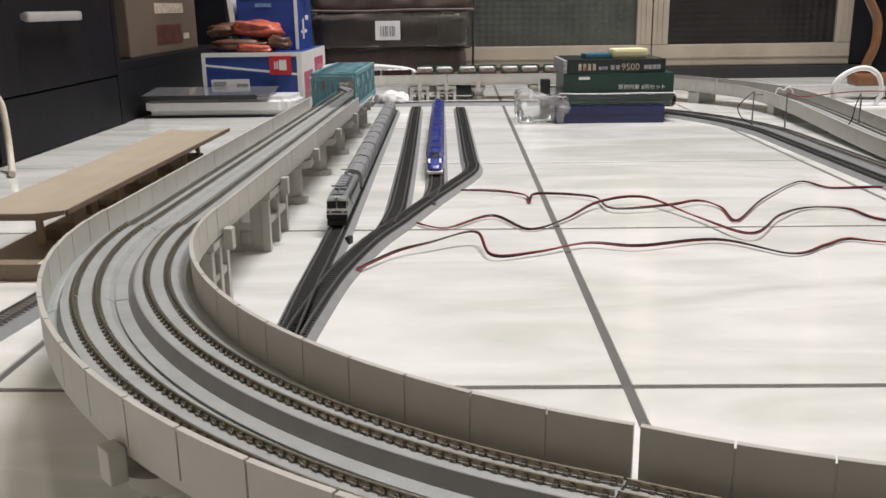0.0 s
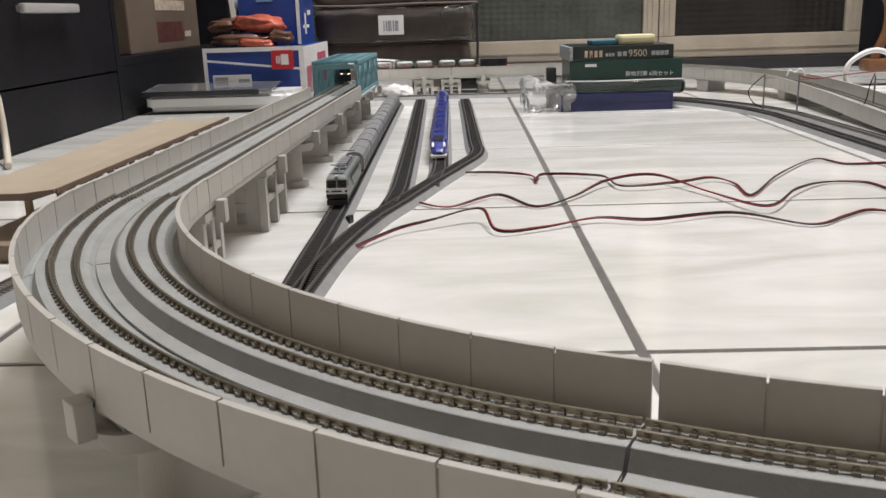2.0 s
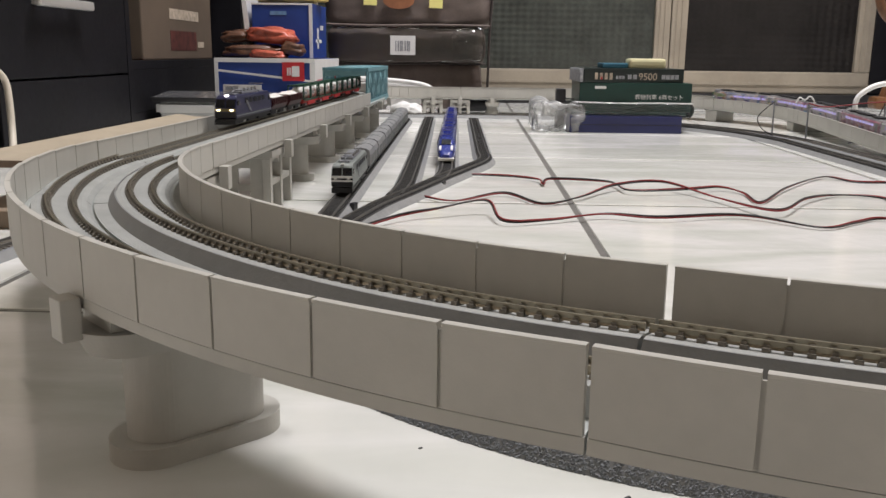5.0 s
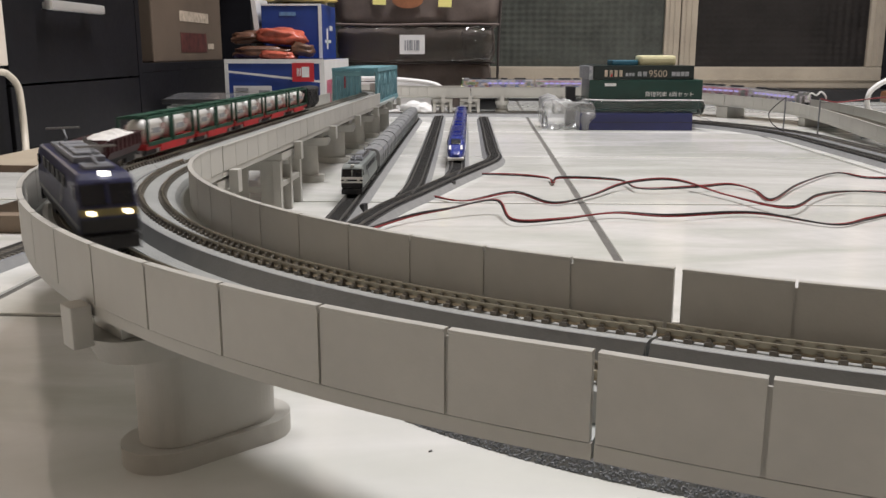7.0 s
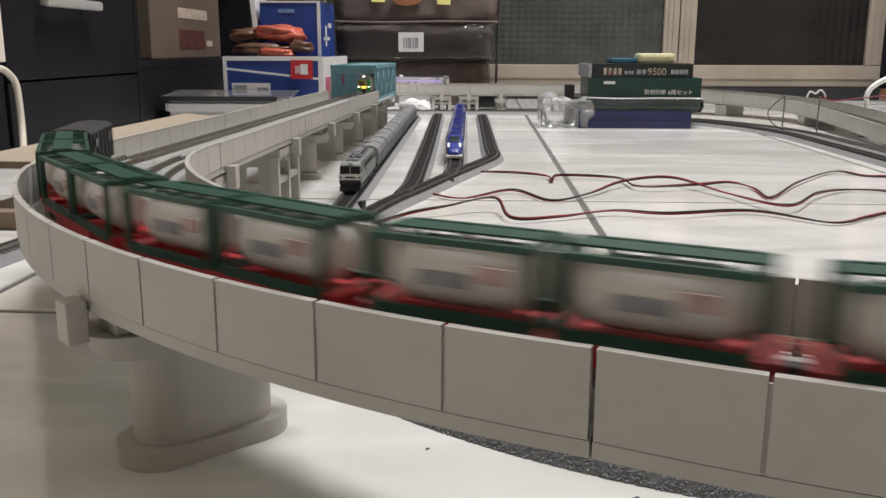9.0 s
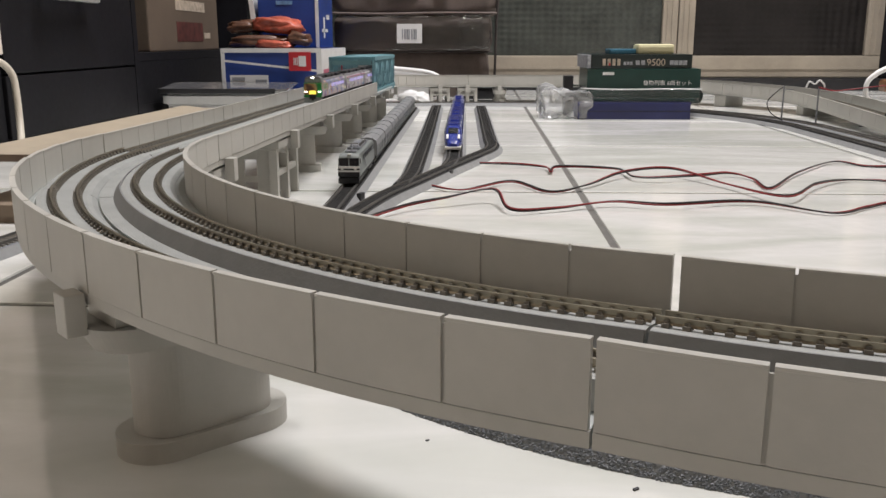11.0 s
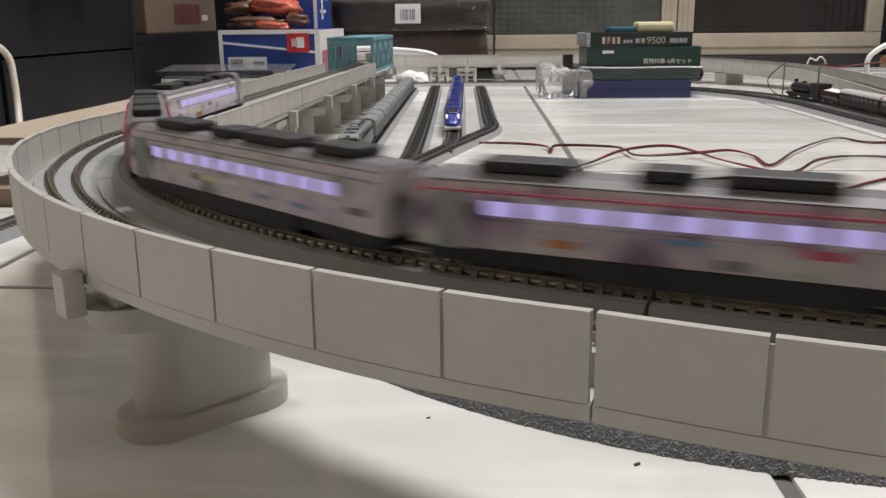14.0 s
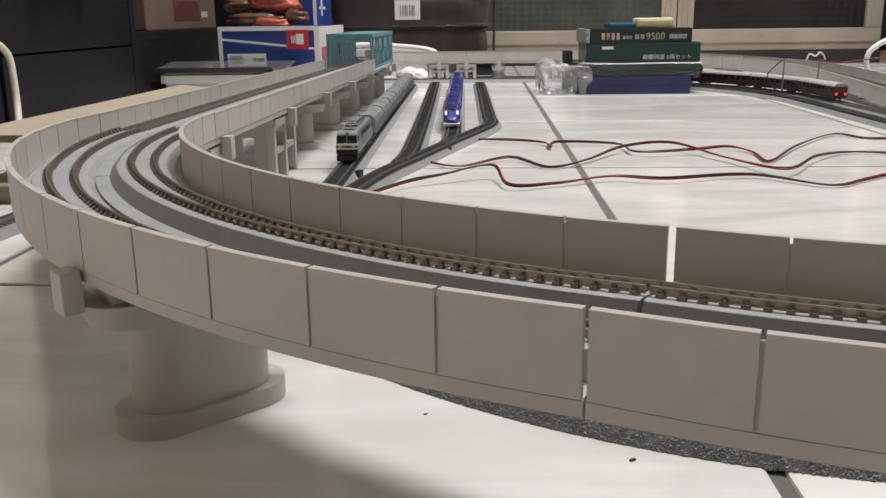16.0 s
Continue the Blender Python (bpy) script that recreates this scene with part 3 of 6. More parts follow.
part("edge_piping", tube(B(), smooth_line([(0.180, -0.004, 0.01), (0.182, -0.006, 0.09), (0.184, -0.006, 0.17), (0.190, -0.006, 0.268)]), 0.0028), "bag_dark", bag)
for x in (-0.085, 0.058):
    part("strap_handle", tube(B(), smooth_line([(x - 0.012, 0.0, 0.27), (x - 0.006, 0.03, 0.32), (x + 0.03, 0.05, 0.33), (x + 0.04, 0.05, 0.27)]), 0.008), "bag", bag)
for x in (-0.085, 0.058):
    part("sticky_note", box(B(), x - 0.0145, x + 0.0145, -0.0135, -0.0125, 0.219, 0.250, m=pose(0, 0, 0, 0, 2, 0)), "note", bag, "yellow paper note")
bm = B()
upright(bm, [(0.034 * math.cos(a * math.tau / 24), 0.018 * math.sin(a * math.tau / 24)) for a in range(24)], 0, 0.002)
patch = part("leather_patch", bm, "leather", bag, "oval tan leather patch")
patch.matrix_basis = pose(-0.015, -0.0118, 0.232, 90, 0, 0)
lab = part("paper_label", box(B(), -0.033, 0.022, -0.0190, -0.0180, 0.117, 0.158), "paper", bag, "white printed label")
bm = B()
for k in range(7):
    box(bm, -0.022 + k * 0.005, -0.0195 + k * 0.005 + 0.001 * (k % 3), -0.0196, -0.0191, 0.125, 0.147)
part("bar_code", bm, "greyprint", lab)
bm = cushion(-0.17, 0.172, -0.0125, -0.0105, 0.102, 0.176, 8, 0.005)
part("film_crease", cushion(0.105, 0.168, -0.0165, -0.0145, 0.105, 0.172, 11, 0.011), "bagfilm", bag, "clear crinkled plastic film")
part("film_wrap", bm, "bagfilm", bag, "clear crinkled plastic film")

tray = thing("black_tray", "flat black plastic tray on the floor behind the far viaduct", "tray", m=pose(-0.085, 1.53, 0))
part("tray_body", box(B(), -0.05, 0.05, 0.0, 0.06, 0.0, 0.022, bevel=0.003), "black", tray)
part("tray_lip", box(B(), -0.052, 0.052, -0.002, 0.062, 0.0222, 0.0245, bevel=0.0008), "black", tray)
lump("plastic_bag", "small crumpled white plastic bag beside the siding end", "plastic bag", pose(-0.215, 1.335, 0.0125), 0.030, 0.022, 0.0150, "paper", 21, 0.9)

# white rim of a basin
basin = thing("white_basin", "white plastic basin rim standing on the floor", "basin", m=pose(-0.30, 1.535, 0))
part("basin_rim", tube(B(), smooth_line([(-0.10, 0, 0.0), (-0.085, 0, 0.055), (-0.04, 0, 0.066), (0.05, 0, 0.062), (0.115, 0, 0.052), (0.135, 0, 0.028), (0.14, 0, 0.0)]), 0.0055, 10), "white", basin)
part("basin_wall", box(B(), -0.09, 0.11, 0.008, 0.012, 0.0, 0.058, bevel=0.001), "white", basin)

# ---- stack of train cases ----
def case(name, label, m, sx, sy, sz, mat):
    ob = thing(name, label, "box", "stacked train cases", m)
    part("case_body", box(B(), -sx / 2, sx / 2, 0, sy, 0, sz, bevel=0.0012), mat, ob)
    return ob


case_a = case("train_case", "flat navy blue plastic case on the floor", pose(0.160, 1.035, 0.0), 0.178, 0.15, 0.027, "case_blue")
part("lid_seam", box(B(), -0.0892, 0.0892, -0.0006, 0.001, 0.0125, 0.0135), "black", case_a)
case_b = case("train_case", "dark green train case with white lettering", pose(0.1755, 1.05, 0.033, 0, 0, -1), 0.179, 0.14, 0.046, "case_green")
case_c = case("train_case", "black green train case sleeve with pale lettering", pose(0.1715, 1.052, 0.0793, 0, 0, 1), 0.160, 0.13, 0.022, "case_black")
part("sleeve_end", box(B(), -0.0865, -0.0805, 0.0, 0.13, 0.0, 0.021, bevel=0.001), "greyprint", case_c)
# slab added to carry the green case down to the navy one
case_d = case("green_case_base", "lower part of the dark green train case under the film", pose(0.165, 1.045, 0.0272), 0.186, 0.14, 0.0056, "case_green")


def lettering(words, size, m, parent, mat):
    cu = bpy.data.curves.new("lettering", "FONT")
    cu.body, cu.size, cu.extrude = words, size, 0.0001
    ob = new("lettering", cu)
    dg = bpy.context.evaluated_depsgraph_get()
    me = bpy.data.meshes.new_from_object(ob.evaluated_get(dg))
    bpy.data.objects.remove(ob)
    me.materials.clear()
    me.materials.append(M[mat])
    t = new("lettering", me)
    t.parent, t.matrix_basis = parent, m
    return t


lettering("6両セット", 0.0088, pose(0.037, -0.0006, 0.0205, 90, 0, 0), case_b, "paper")
lettering("貨物列車", 0.0088, pose(-0.001, -0.0006, 0.0205, 90, 0, 0), case_b, "paper")
lettering("9500", 0.0150, pose(0.0075, -0.0006, 0.0045, 90, 0, 0), case_c, "print")
part("code_bar", box(B(), -0.065, -0.047, -0.0008, -0.0001, 0.036, 0.0405), "paper", case_b)
bm = B()
for k in range(4):
    box(bm, -0.0620 + k * 0.0078, -0.0573 + k * 0.0078, -0.0008, -0.0001, 0.0045, 0.0150)
part("logo_mark", bm, "print", case_c)
part("logo_mark", box(B(), -0.0525, -0.0500, -0.0012, -0.0009, 0.0045, 0.0085), "red", case_c, "small red triangle of the logo")
for x in (-0.0285, -0.0235, -0.0185, -0.0095, -0.0010, 0.0445, 0.0515, 0.0585, 0.0655):
    part("title_bar", box(B(), x, x + (0.004 if x < -0.015 else 0.006), -0.0008, -0.0001, 0.0055, 0.0055 + (0.005 if x < -0.015 else 0.007)), "greyprint", case_c)
bm = cushion(-0.097, 0.108, -0.005, 0.142, 0.0, 0.0235, 5, 0.0035)
film = part("film_bag", bm, "film")
film.matrix_world = pose(0.160, 1.045, 0.0240)
tagged(film, "crumpled clear plastic bag around a green case", "plastic bag")
# milky white tube stands in for the highlight along the film's edge
part("edge_highlight", tube(B(), smooth_line([(-0.085, -0.0075, 0.0245), (-0.02, -0.0085, 0.0232), (0.05, -0.0080, 0.0240), (0.106, -0.0065, 0.0236)]), 0.0011, 6), "film_glint", film, "milky strip standing in for the highlight on the film edge")
bm = cushion(-0.032, 0.046, -0.012, 0.06, 0.0, 0.044, 6, 0.013)
film2 = part("film_bag", bm, "film_end")
film2.matrix_world = pose(0.045, 1.05, 0.0005)
tagged(film2, "loose crumpled end of a clear plastic bag", "plastic bag")
ob = part("eraser", box(B(), -0.030, 0.030, -0.018, 0.018, 0, 0.0155, bevel=0.005), "cream")
ob.matrix_world = pose(0.196, 1.09, 0.1015, 0, 0, 4)
tagged(ob, "cream rubber block on the train cases", "eraser")
ob = part("plastic_clip", box(B(), -0.022, 0.022, -0.014, 0.014, 0, 0.008, bevel=0.002), "teal")
ob.matrix_world = pose(0.143, 1.09, 0.1015, 0, 0, 10)
tagged(ob, "small teal plastic clip on the train cases", "clip")
blk = part("small_black_box", box(B(), -0.008, 0.008, -0.01, 0.01, 0, 0.066, bevel=0.002), "black")
blk.matrix_world = pose(0.062, 1.115, 0.0)
tagged(blk, "small upright black block beside the cases", "block")

for x, y, q in ((-0.0385, -0.170, 0.0006), (-0.099, -0.141, 0.0004)):
    c = part("crumb", box(B(), -q * 1.6, q * 1.6, -q * 0.7, q * 0.7, 0, q, bevel=q * 0.2), "black")
    c.matrix_world = pose(x, y, 0.0, 0, 0, 35)
    tagged(c, "tiny dark crumb lying on the tiles", "crumb")


# ---- the double-track line: one closed loop ----
CX, CY, RM = 0.079, 0.109, 0.351
HALF, GAUGE, SPACING = 0.0336, 0.009, 0.033
LEAN = radians(1.0)


def ease(a, b, t):
    t = min(1, max(0, t))
    return a + (b - a) * t * t * (3 - 2 * t)


def loop_points():
    """Middle of the deck in the direction of travel, from the left tangent round the near curve: (x, y, deck height)."""
    pts = []
    for k in range(0, 276):
        a = math.pi - LEAN + (math.pi + LEAN) * k / 276
        g = math.degrees(a)
        r = RM + 0.008 * min(1, max(0, (g - 248.7) / 14)) * (1 - ease(0, 1, (g - 290) / 60))
        pts.append((CX + r * math.cos(a), CY + r * math.sin(a), 0.0555))
    for k in range(0, 247):
        t = k / 247
        pts.append((CX + RM + (0.486 - CX - RM) * t, CY + 0.991 * t, ease(0.0555, 0.009, t * 2.2) + ease(0, 0.011, (t - 0.5) * 2)))
    for k in range(0, 141):
        a = math.pi / 2 * k / 141
        pts.append((0.126 + 0.36 * math.cos(a), 1.10 + 0.36 * math.sin(a), 0.020 + 0.016 * k / 141))
    bend = smooth_line([(x, y, 0) for x, y in ((0.126, 1.46), (0.03, 1.46), (-0.12, 1.46), (-0.21, 1.448), (-0.278, 1.405), (-0.318, 1.335), (-0.326, 1.25), (-0.310, 1.165), (-0.280, 1.09), (-0.2559, 1.03))], 16)
    n = len(bend) - 1
    for k, p in enumerate(bend[:-1]):
        pts.append((p.x, p.y, ease(0.036, 0.0535, (k / n - 0.3) / 0.6)))
    a = Vector((-0.2559, 1.03, 0.0535))
    b = Vector((CX - RM * math.cos(LEAN), CY + RM * math.sin(LEAN), 0.0555))
    for k in range(0, 228):
        pts.append(tuple(a.lerp(b, k / 228)))
    return [Vector(p) for p in pts]


LOOP = loop_points()
LENGTHS = [0.0]
for p, q in zip(LOOP, LOOP[1:] + LOOP[:1]):
    LENGTHS.append(LENGTHS[-1] + (q - p).length)
TOTAL = LENGTHS[-1]


def on_loop(s, off=0.0):
    """Place, outward side and heading at length s; off: metres outward."""
    s = s % TOTAL
    i = int(np.searchsorted(LENGTHS, s, side="right")) - 1
    i = min(max(i, 0), len(LOOP) - 1)
    n = len(LOOP)
    t = (s - LENGTHS[i]) / max(1e-9, LENGTHS[i + 1] - LENGTHS[i])
    p = LOOP[i].lerp(LOOP[(i + 1) % n], t)
    d0 = (LOOP[(i + 1) % n] - LOOP[i - 1])
    d1 = (LOOP[(i + 2) % n] - LOOP[i])
    d = d0.lerp(d1, t)
    d.z = 0
    d.normalize()
    side = Vector((d.y, -d.x, 0))
    return p + side * off, side, d


UP = Vector((0, 0, 1))
S_CURVE = RM * (math.pi + LEAN)
S_RIGHT = S_CURVE + 0.992


def s_far(x):
    """Length (negative) at which the far straight passes x."""
    return -TOTAL + min((LENGTHS[i] for i, p in enumerate(LOOP) if p.y > 1.42 and abs(p.x - x) < 0.006), default=0)



def frames_along(s0, s1, step, off=0.0):
    n = max(1, int(round((s1 - s0) / step)))
    return [(*on_loop(s0 + (s1 - s0) * k / n, off)[:2], UP) for k in range(n + 1)]


DECK = [(-HALF, -0.0047), (-HALF + 0.006, -0.0062), (HALF - 0.006, -0.0062), (HALF, -0.0047), (HALF, -0.0012), (HALF - 0.003, 0.0), (-HALF + 0.003, 0.0), (-HALF, -0.0012)]


def roadbed(cant):
    """Track bed of one track; cant lifts its outer shoulder."""
    return [(-0.0125, 0.0002), (0.0125, 0.0002), (0.0105, 0.0022 + cant), (0.0085, 0.0026 + cant * 0.92), (-0.0085, 0.0026 + cant * 0.12), (-0.0105, 0.0022)]


def rail_height(cant, a):
    return 0.0026 + cant * (0.12 + 0.8 * (a + 0.0085) / 0.017)


def chairs(bm, m=None):
    for a in (-GAUGE / 2 - 0.0005, GAUGE / 2 + 0.0005):
        box(bm, -0.0009, 0.0009, a - 0.0019, a + 0.0019, 0.0, 0.0010, m=m)
        box(bm, -0.0006, 0.0006, a - 0.0012, a + 0.0012, 0.0010, 0.0017, m=m)
    return bm


SLEEPER = mesh_of("sleeper", chairs(B()), "sleeper")


def track_parts(parent, s0, s1, off, cant, step, single=False):
    fr = frames_along(s0, s1, step, off)
    part("roadbed", sweep(B(), fr, roadbed(cant)), "slab", parent, "grey slab track bed")
    for a in (-GAUGE / 2 - 0.0005, GAUGE / 2 + 0.0005):
        z = rail_height(cant, a) + 0.0007
        part("rail", sweep(B(), fr, [(a - 0.0006, z), (a + 0.0006, z), (a + 0.00022, z + 0.0006), (a + 0.00035, z + 0.0019), (a - 0.00035, z + 0.0019), (a - 0.00022, z + 0.0006)]), "rail", parent, "dull nickel rail")
    bm = B()
    n = int((s1 - s0) / 0.0046)
    tilt = math.degrees(math.atan2(cant * 0.8, 0.017))
    for k in range(n):
        p, side, d = on_loop(s0 + (k + 0.5) * (s1 - s0) / n, off)
        m = Matrix.Translation(p) @ Matrix((d, side, UP)).transposed().to_4x4() @ pose(0, 0, 0.0026 + cant * 0.52, tilt, 0, 0)
        if single:
            piece("sleeper", SLEEPER, parent, m)
        else:
            chairs(bm, m)
    if single:
        bm.free()
        return
    ob = part("sleeper_run", bm, "sleeper" if cant > 0.001 else "sleeper_pale", parent, "rail chairs and sleepers")
    ob["kind"] = "stuff"


def wall_profile(sign, top=0.0166):
    a, b = sign * HALF, sign * (HALF + 0.0016)
    return [(a, -0.001), (b, -0.001), (b, top - 0.0008), (sign * (HALF + 0.0019), top - 0.0006), (sign * (HALF + 0.0019), top), (a - sign * 0.0002, top), (a - sign * 0.0002, top - 0.0006), (a, top - 0.0008)]


def viaduct_piece(name, label, s0, s1, cant, panels, gap=0.0004, single=False, walls=True, top=0.0166, top_start=None):
    v = thing(name, label, "viaduct", "viaduct pieces")
    step = 0.006 if cant else 0.03
    if (s1 - s0) > 0.3:
        step = 0.012
    part("deck", sweep(B(), frames_along(s0 + 0.0004, s1 - 0.0004, step), DECK), "deck", v)
    for sign in (-1, 1) if walls else ():
        pf = [(a + sign * 0.0, b) for a, b in [(sign * HALF, -0.0047), (sign * (HALF + 0.0011), -0.0047), (sign * (HALF + 0.0011), -0.0014), (sign * HALF, -0.0014)]]
        part("skirt", sweep(B(), frames_along(s0 + 0.0004, s1 - 0.0004, step), pf), "via", v)
        for k in range(panels):
            a, b = s0 + (s1 - s0) * k / panels, s0 + (s1 - s0) * (k + 1) / panels
            g0 = 0.0008 if k == 0 else gap
            g1 = 0.0008 if k == panels - 1 else gap
            n = 3 if cant else 1
            fr = [(*on_loop(a + g0 + (b - a - g0 - g1) * j / n)[:2], UP) for j in range(n + 1)]
            z = top if top_start is None else top_start + (top - top_start) * (k + 0.5) / panels
            part("wall_panel", sweep(B(), fr, wall_profile(sign, z)), "via", v)
        # low web behind the panel joints
        wb = [(sign * (HALF + 0.0003), -0.0012), (sign * (HALF + 0.0009), -0.0012), (sign * (HALF + 0.0009), (top_start or top) - 0.0016), (sign * (HALF + 0.0003), (top_start or top) - 0.0016)]
        part("wall_web", sweep(B(), frames_along(s0 + 0.0016, s1 - 0.0016, step), wb), "via", v)
    ms = 0.0006
    part("middle_channel", sweep(B(), frames_along(s0 + 0.0006, s1 - 0.0006, step), [(-0.0032, ms), (0.0032, ms), (0.0032, ms + 0.0005), (-0.0032, ms + 0.0005)]), "slab", v)
    if cant > 0.001:
        pf = [(0.0128 - SPACING / 2, 0.0004), (0.0142 - SPACING / 2, 0.0007), (0.0112 - SPACING / 2, 0.0024 + cant), (0.0106 - SPACING / 2, 0.0024 + cant)]
        part("shoulder", sweep(B(), frames_along(s0 + 0.0005, s1 - 0.0005, step), pf), "shoulder", v, "dark grey slab shoulder")
    for off in (-SPACING / 2, SPACING / 2):
        track_parts(v, s0 + 0.0004, s1 - 0.0004, off, cant, step, single)
    return v


# near curve: a joint at 248.7 degrees, pieces of 46.5 degrees each way
JOINT = radians(248.7 - 180) * RM + LEAN * RM
D45 = RM * radians(46.5)
CANT = 0.0036
LAB_C = "grey plastic curved double-track viaduct with panelled walls"
LAB_S = "grey plastic straight double-track viaduct with panelled walls"
viaduct_piece("viaduct_curve", LAB_C, 0.0, JOINT - D45, 0.0018, 5, top_start=0.0142)
viaduct_piece("viaduct_curve", LAB_C, JOINT - D45, JOINT, CANT, 10, single=True)
viaduct_piece("viaduct_curve", LAB_C, JOINT, JOINT + D45, CANT, 10, single=True)
viaduct_piece("viaduct_curve", LAB_C, JOINT + D45, S_CURVE, 0.0018, 14)
for k in range(3):
    viaduct_piece("viaduct_straight", LAB_S, -0.235 * (k + 1), -0.235 * k, 0.0, 9, gap=0.00025, top=0.0140)
S_TRUSS = -0.705
viaduct_piece("viaduct_straight", "plain deck inside the truss bridge", S_TRUSS - 0.248, S_TRUSS, 0.0, 1, walls=False)
s = S_TRUSS - 0.248
FAR = [s + (S_RIGHT - TOTAL - s) * k / 5 for k in range(6)]
for a, b in zip(FAR[1:], FAR):
    viaduct_piece("viaduct_curve", LAB_C, a, b, 0.0006, 11)
viaduct_piece("viaduct_straight", LAB_S, S_CURVE, S_RIGHT, 0.0, 20, gap=0.0002)


# ---- piers ----
def place_on(s, off=0.0):
    p, side, d = on_loop(s, off)
    return Matrix.Translation((p.x, p.y, 0)) @ Matrix((side, d, UP)).transposed().to_4x4(), p.z


def column_pier(s):
    m, z = place_on(s)
    v = thing("viaduct_pier", "grey plastic column pier under the viaduct", "pier", "viaduct piers", m)
    bm = upright(B(), stadium(0.0565, 0.0265), 0, 0.0065)
    bmesh.ops.bevel(bm, geom=list(bm.edges), offset=0.0007, segments=1, affect="EDGES")
    part("base", bm, "via", v)
    part("column", upright(B(), stadium(0.0450, 0.0220), 0.0066, z - 0.0195), "via", v)
    h = z - 0.0063
    bm = upright(B(), stadium(0.0735, 0.029), h - 0.0130, h - 0.0052)
    for q in bm.verts:
        if q.co.z < h - 0.01:
            q.co.x *= 0.90
            q.co.y *= 0.90
    part("cap", bm, "via", v)
    part("bearing", box(B(), -0.030, 0.030, -0.010, 0.010, h - 0.0050, h - 0.0002), "via", v)
    for sg in (-1, 1):
        part("clip", box(B(), min(sg * 0.0355, sg * 0.0415), max(sg * 0.0355, sg * 0.0415), -0.0042, 0.0042, h - 0.0072, h + 0.0052, bevel=0.0005), "via", v)


def frame_pier(s, deep=0.036, panel=False):
    m, z = place_on(s)
    v = thing("viaduct_pier", "grey plastic framed pier with crossbeams", "pier", "viaduct piers", m)
    h = z - 0.0064
    for sx in (-0.029, 0.029):
        for sy in (-deep / 2, 0, deep / 2):
            part("leg", box(B(), sx - 0.0032, sx + 0.0032, sy - 0.003, sy + 0.003, 0, h - 0.006, bevel=0.0004), "via", v)
        for sy in (-deep / 4, deep / 4):
            y0, y1 = sy - deep / 4 + 0.0032, sy + deep / 4 - 0.0032
            part("crossbeam", box(B(), sx - 0.0025, sx + 0.0025, y0, y1, h * 0.44, h * 0.44 + 0.0042), "via", v)
            part("arch_head", prism(B(), [(y0, h - 0.0062), (y0, h - 0.0125), (y0 + (y1 - y0) * 0.2, h - 0.0088), (y0 + (y1 - y0) * 0.5, h - 0.0076), (y0 + (y1 - y0) * 0.8, h - 0.0088), (y1, h - 0.0125), (y1, h - 0.0062)], sx - 0.0024, sx + 0.0024), "via", v)
    y = deep / 2
    if panel:
        # end panel facing along the line, pierced by two small openings
        for x0, x1, z0, z1 in ((-0.0257, -0.016, 0.0, h - 0.0062), (-0.0062, 0.0257, 0.0, h - 0.0062), (-0.0159, -0.0063, 0.0, 0.006), (-0.0159, -0.0063, 0.0175, 0.0225), (-0.0159, -0.0063, 0.035, h - 0.0062)):
            part("end_panel", box(B(), x0, x1, y - 0.0022, y + 0.0008, z0, z1), "via", v)
    else:
        part("back_panel", box(B(), -0.010, 0.010, y - 0.0015, y + 0.0015, 0.0, h - 0.0062), "via", v)
    part("cap", box(B(), -0.034, 0.034, -deep / 2 - 0.003, deep / 2 + 0.003, h - 0.0058, h, bevel=0.0006), "via", v)
    for sg in (-1, 1):
        part("clip", box(B(), min(sg * 0.0358, sg * 0.0415), max(sg * 0.0358, sg * 0.0415), -0.004, 0.004, h - 0.0085, h + 0.0055, bevel=0.0005), "via", v)


column_pier(RM * (radians(224.6 - 180) + LEAN))
for s in (JOINT + 0.10, JOINT + 0.36, -0.90, -1.05, -1.2):
    column_pier(s)
for s in (-0.338, -0.489, -0.640, -0.790):
    column_pier(s)
frame_pier(-0.185, 0.067, True)
frame_pier(-0.012, 0.034, True)
for x in (-0.175, -0.115, 0.075):
    frame_pier(s_far(x), 0.034)
column_pier(s_far(-0.05))
for s in (S_RIGHT + 0.28, S_RIGHT + 0.05):
    m, z = place_on(s)
    v = thing("low_pier", "low grey plastic block under the viaduct ramp", "pier", "viaduct piers", m)
    part("block", box(B(), -0.03, 0.03, -0.012, 0.012, 0.0, z - 0.0075, bevel=0.0006), "via", v)
    part("cap", box(B(), -0.0335, 0.0335, -0.014, 0.014, z - 0.0074, z - 0.0063), "via", v)


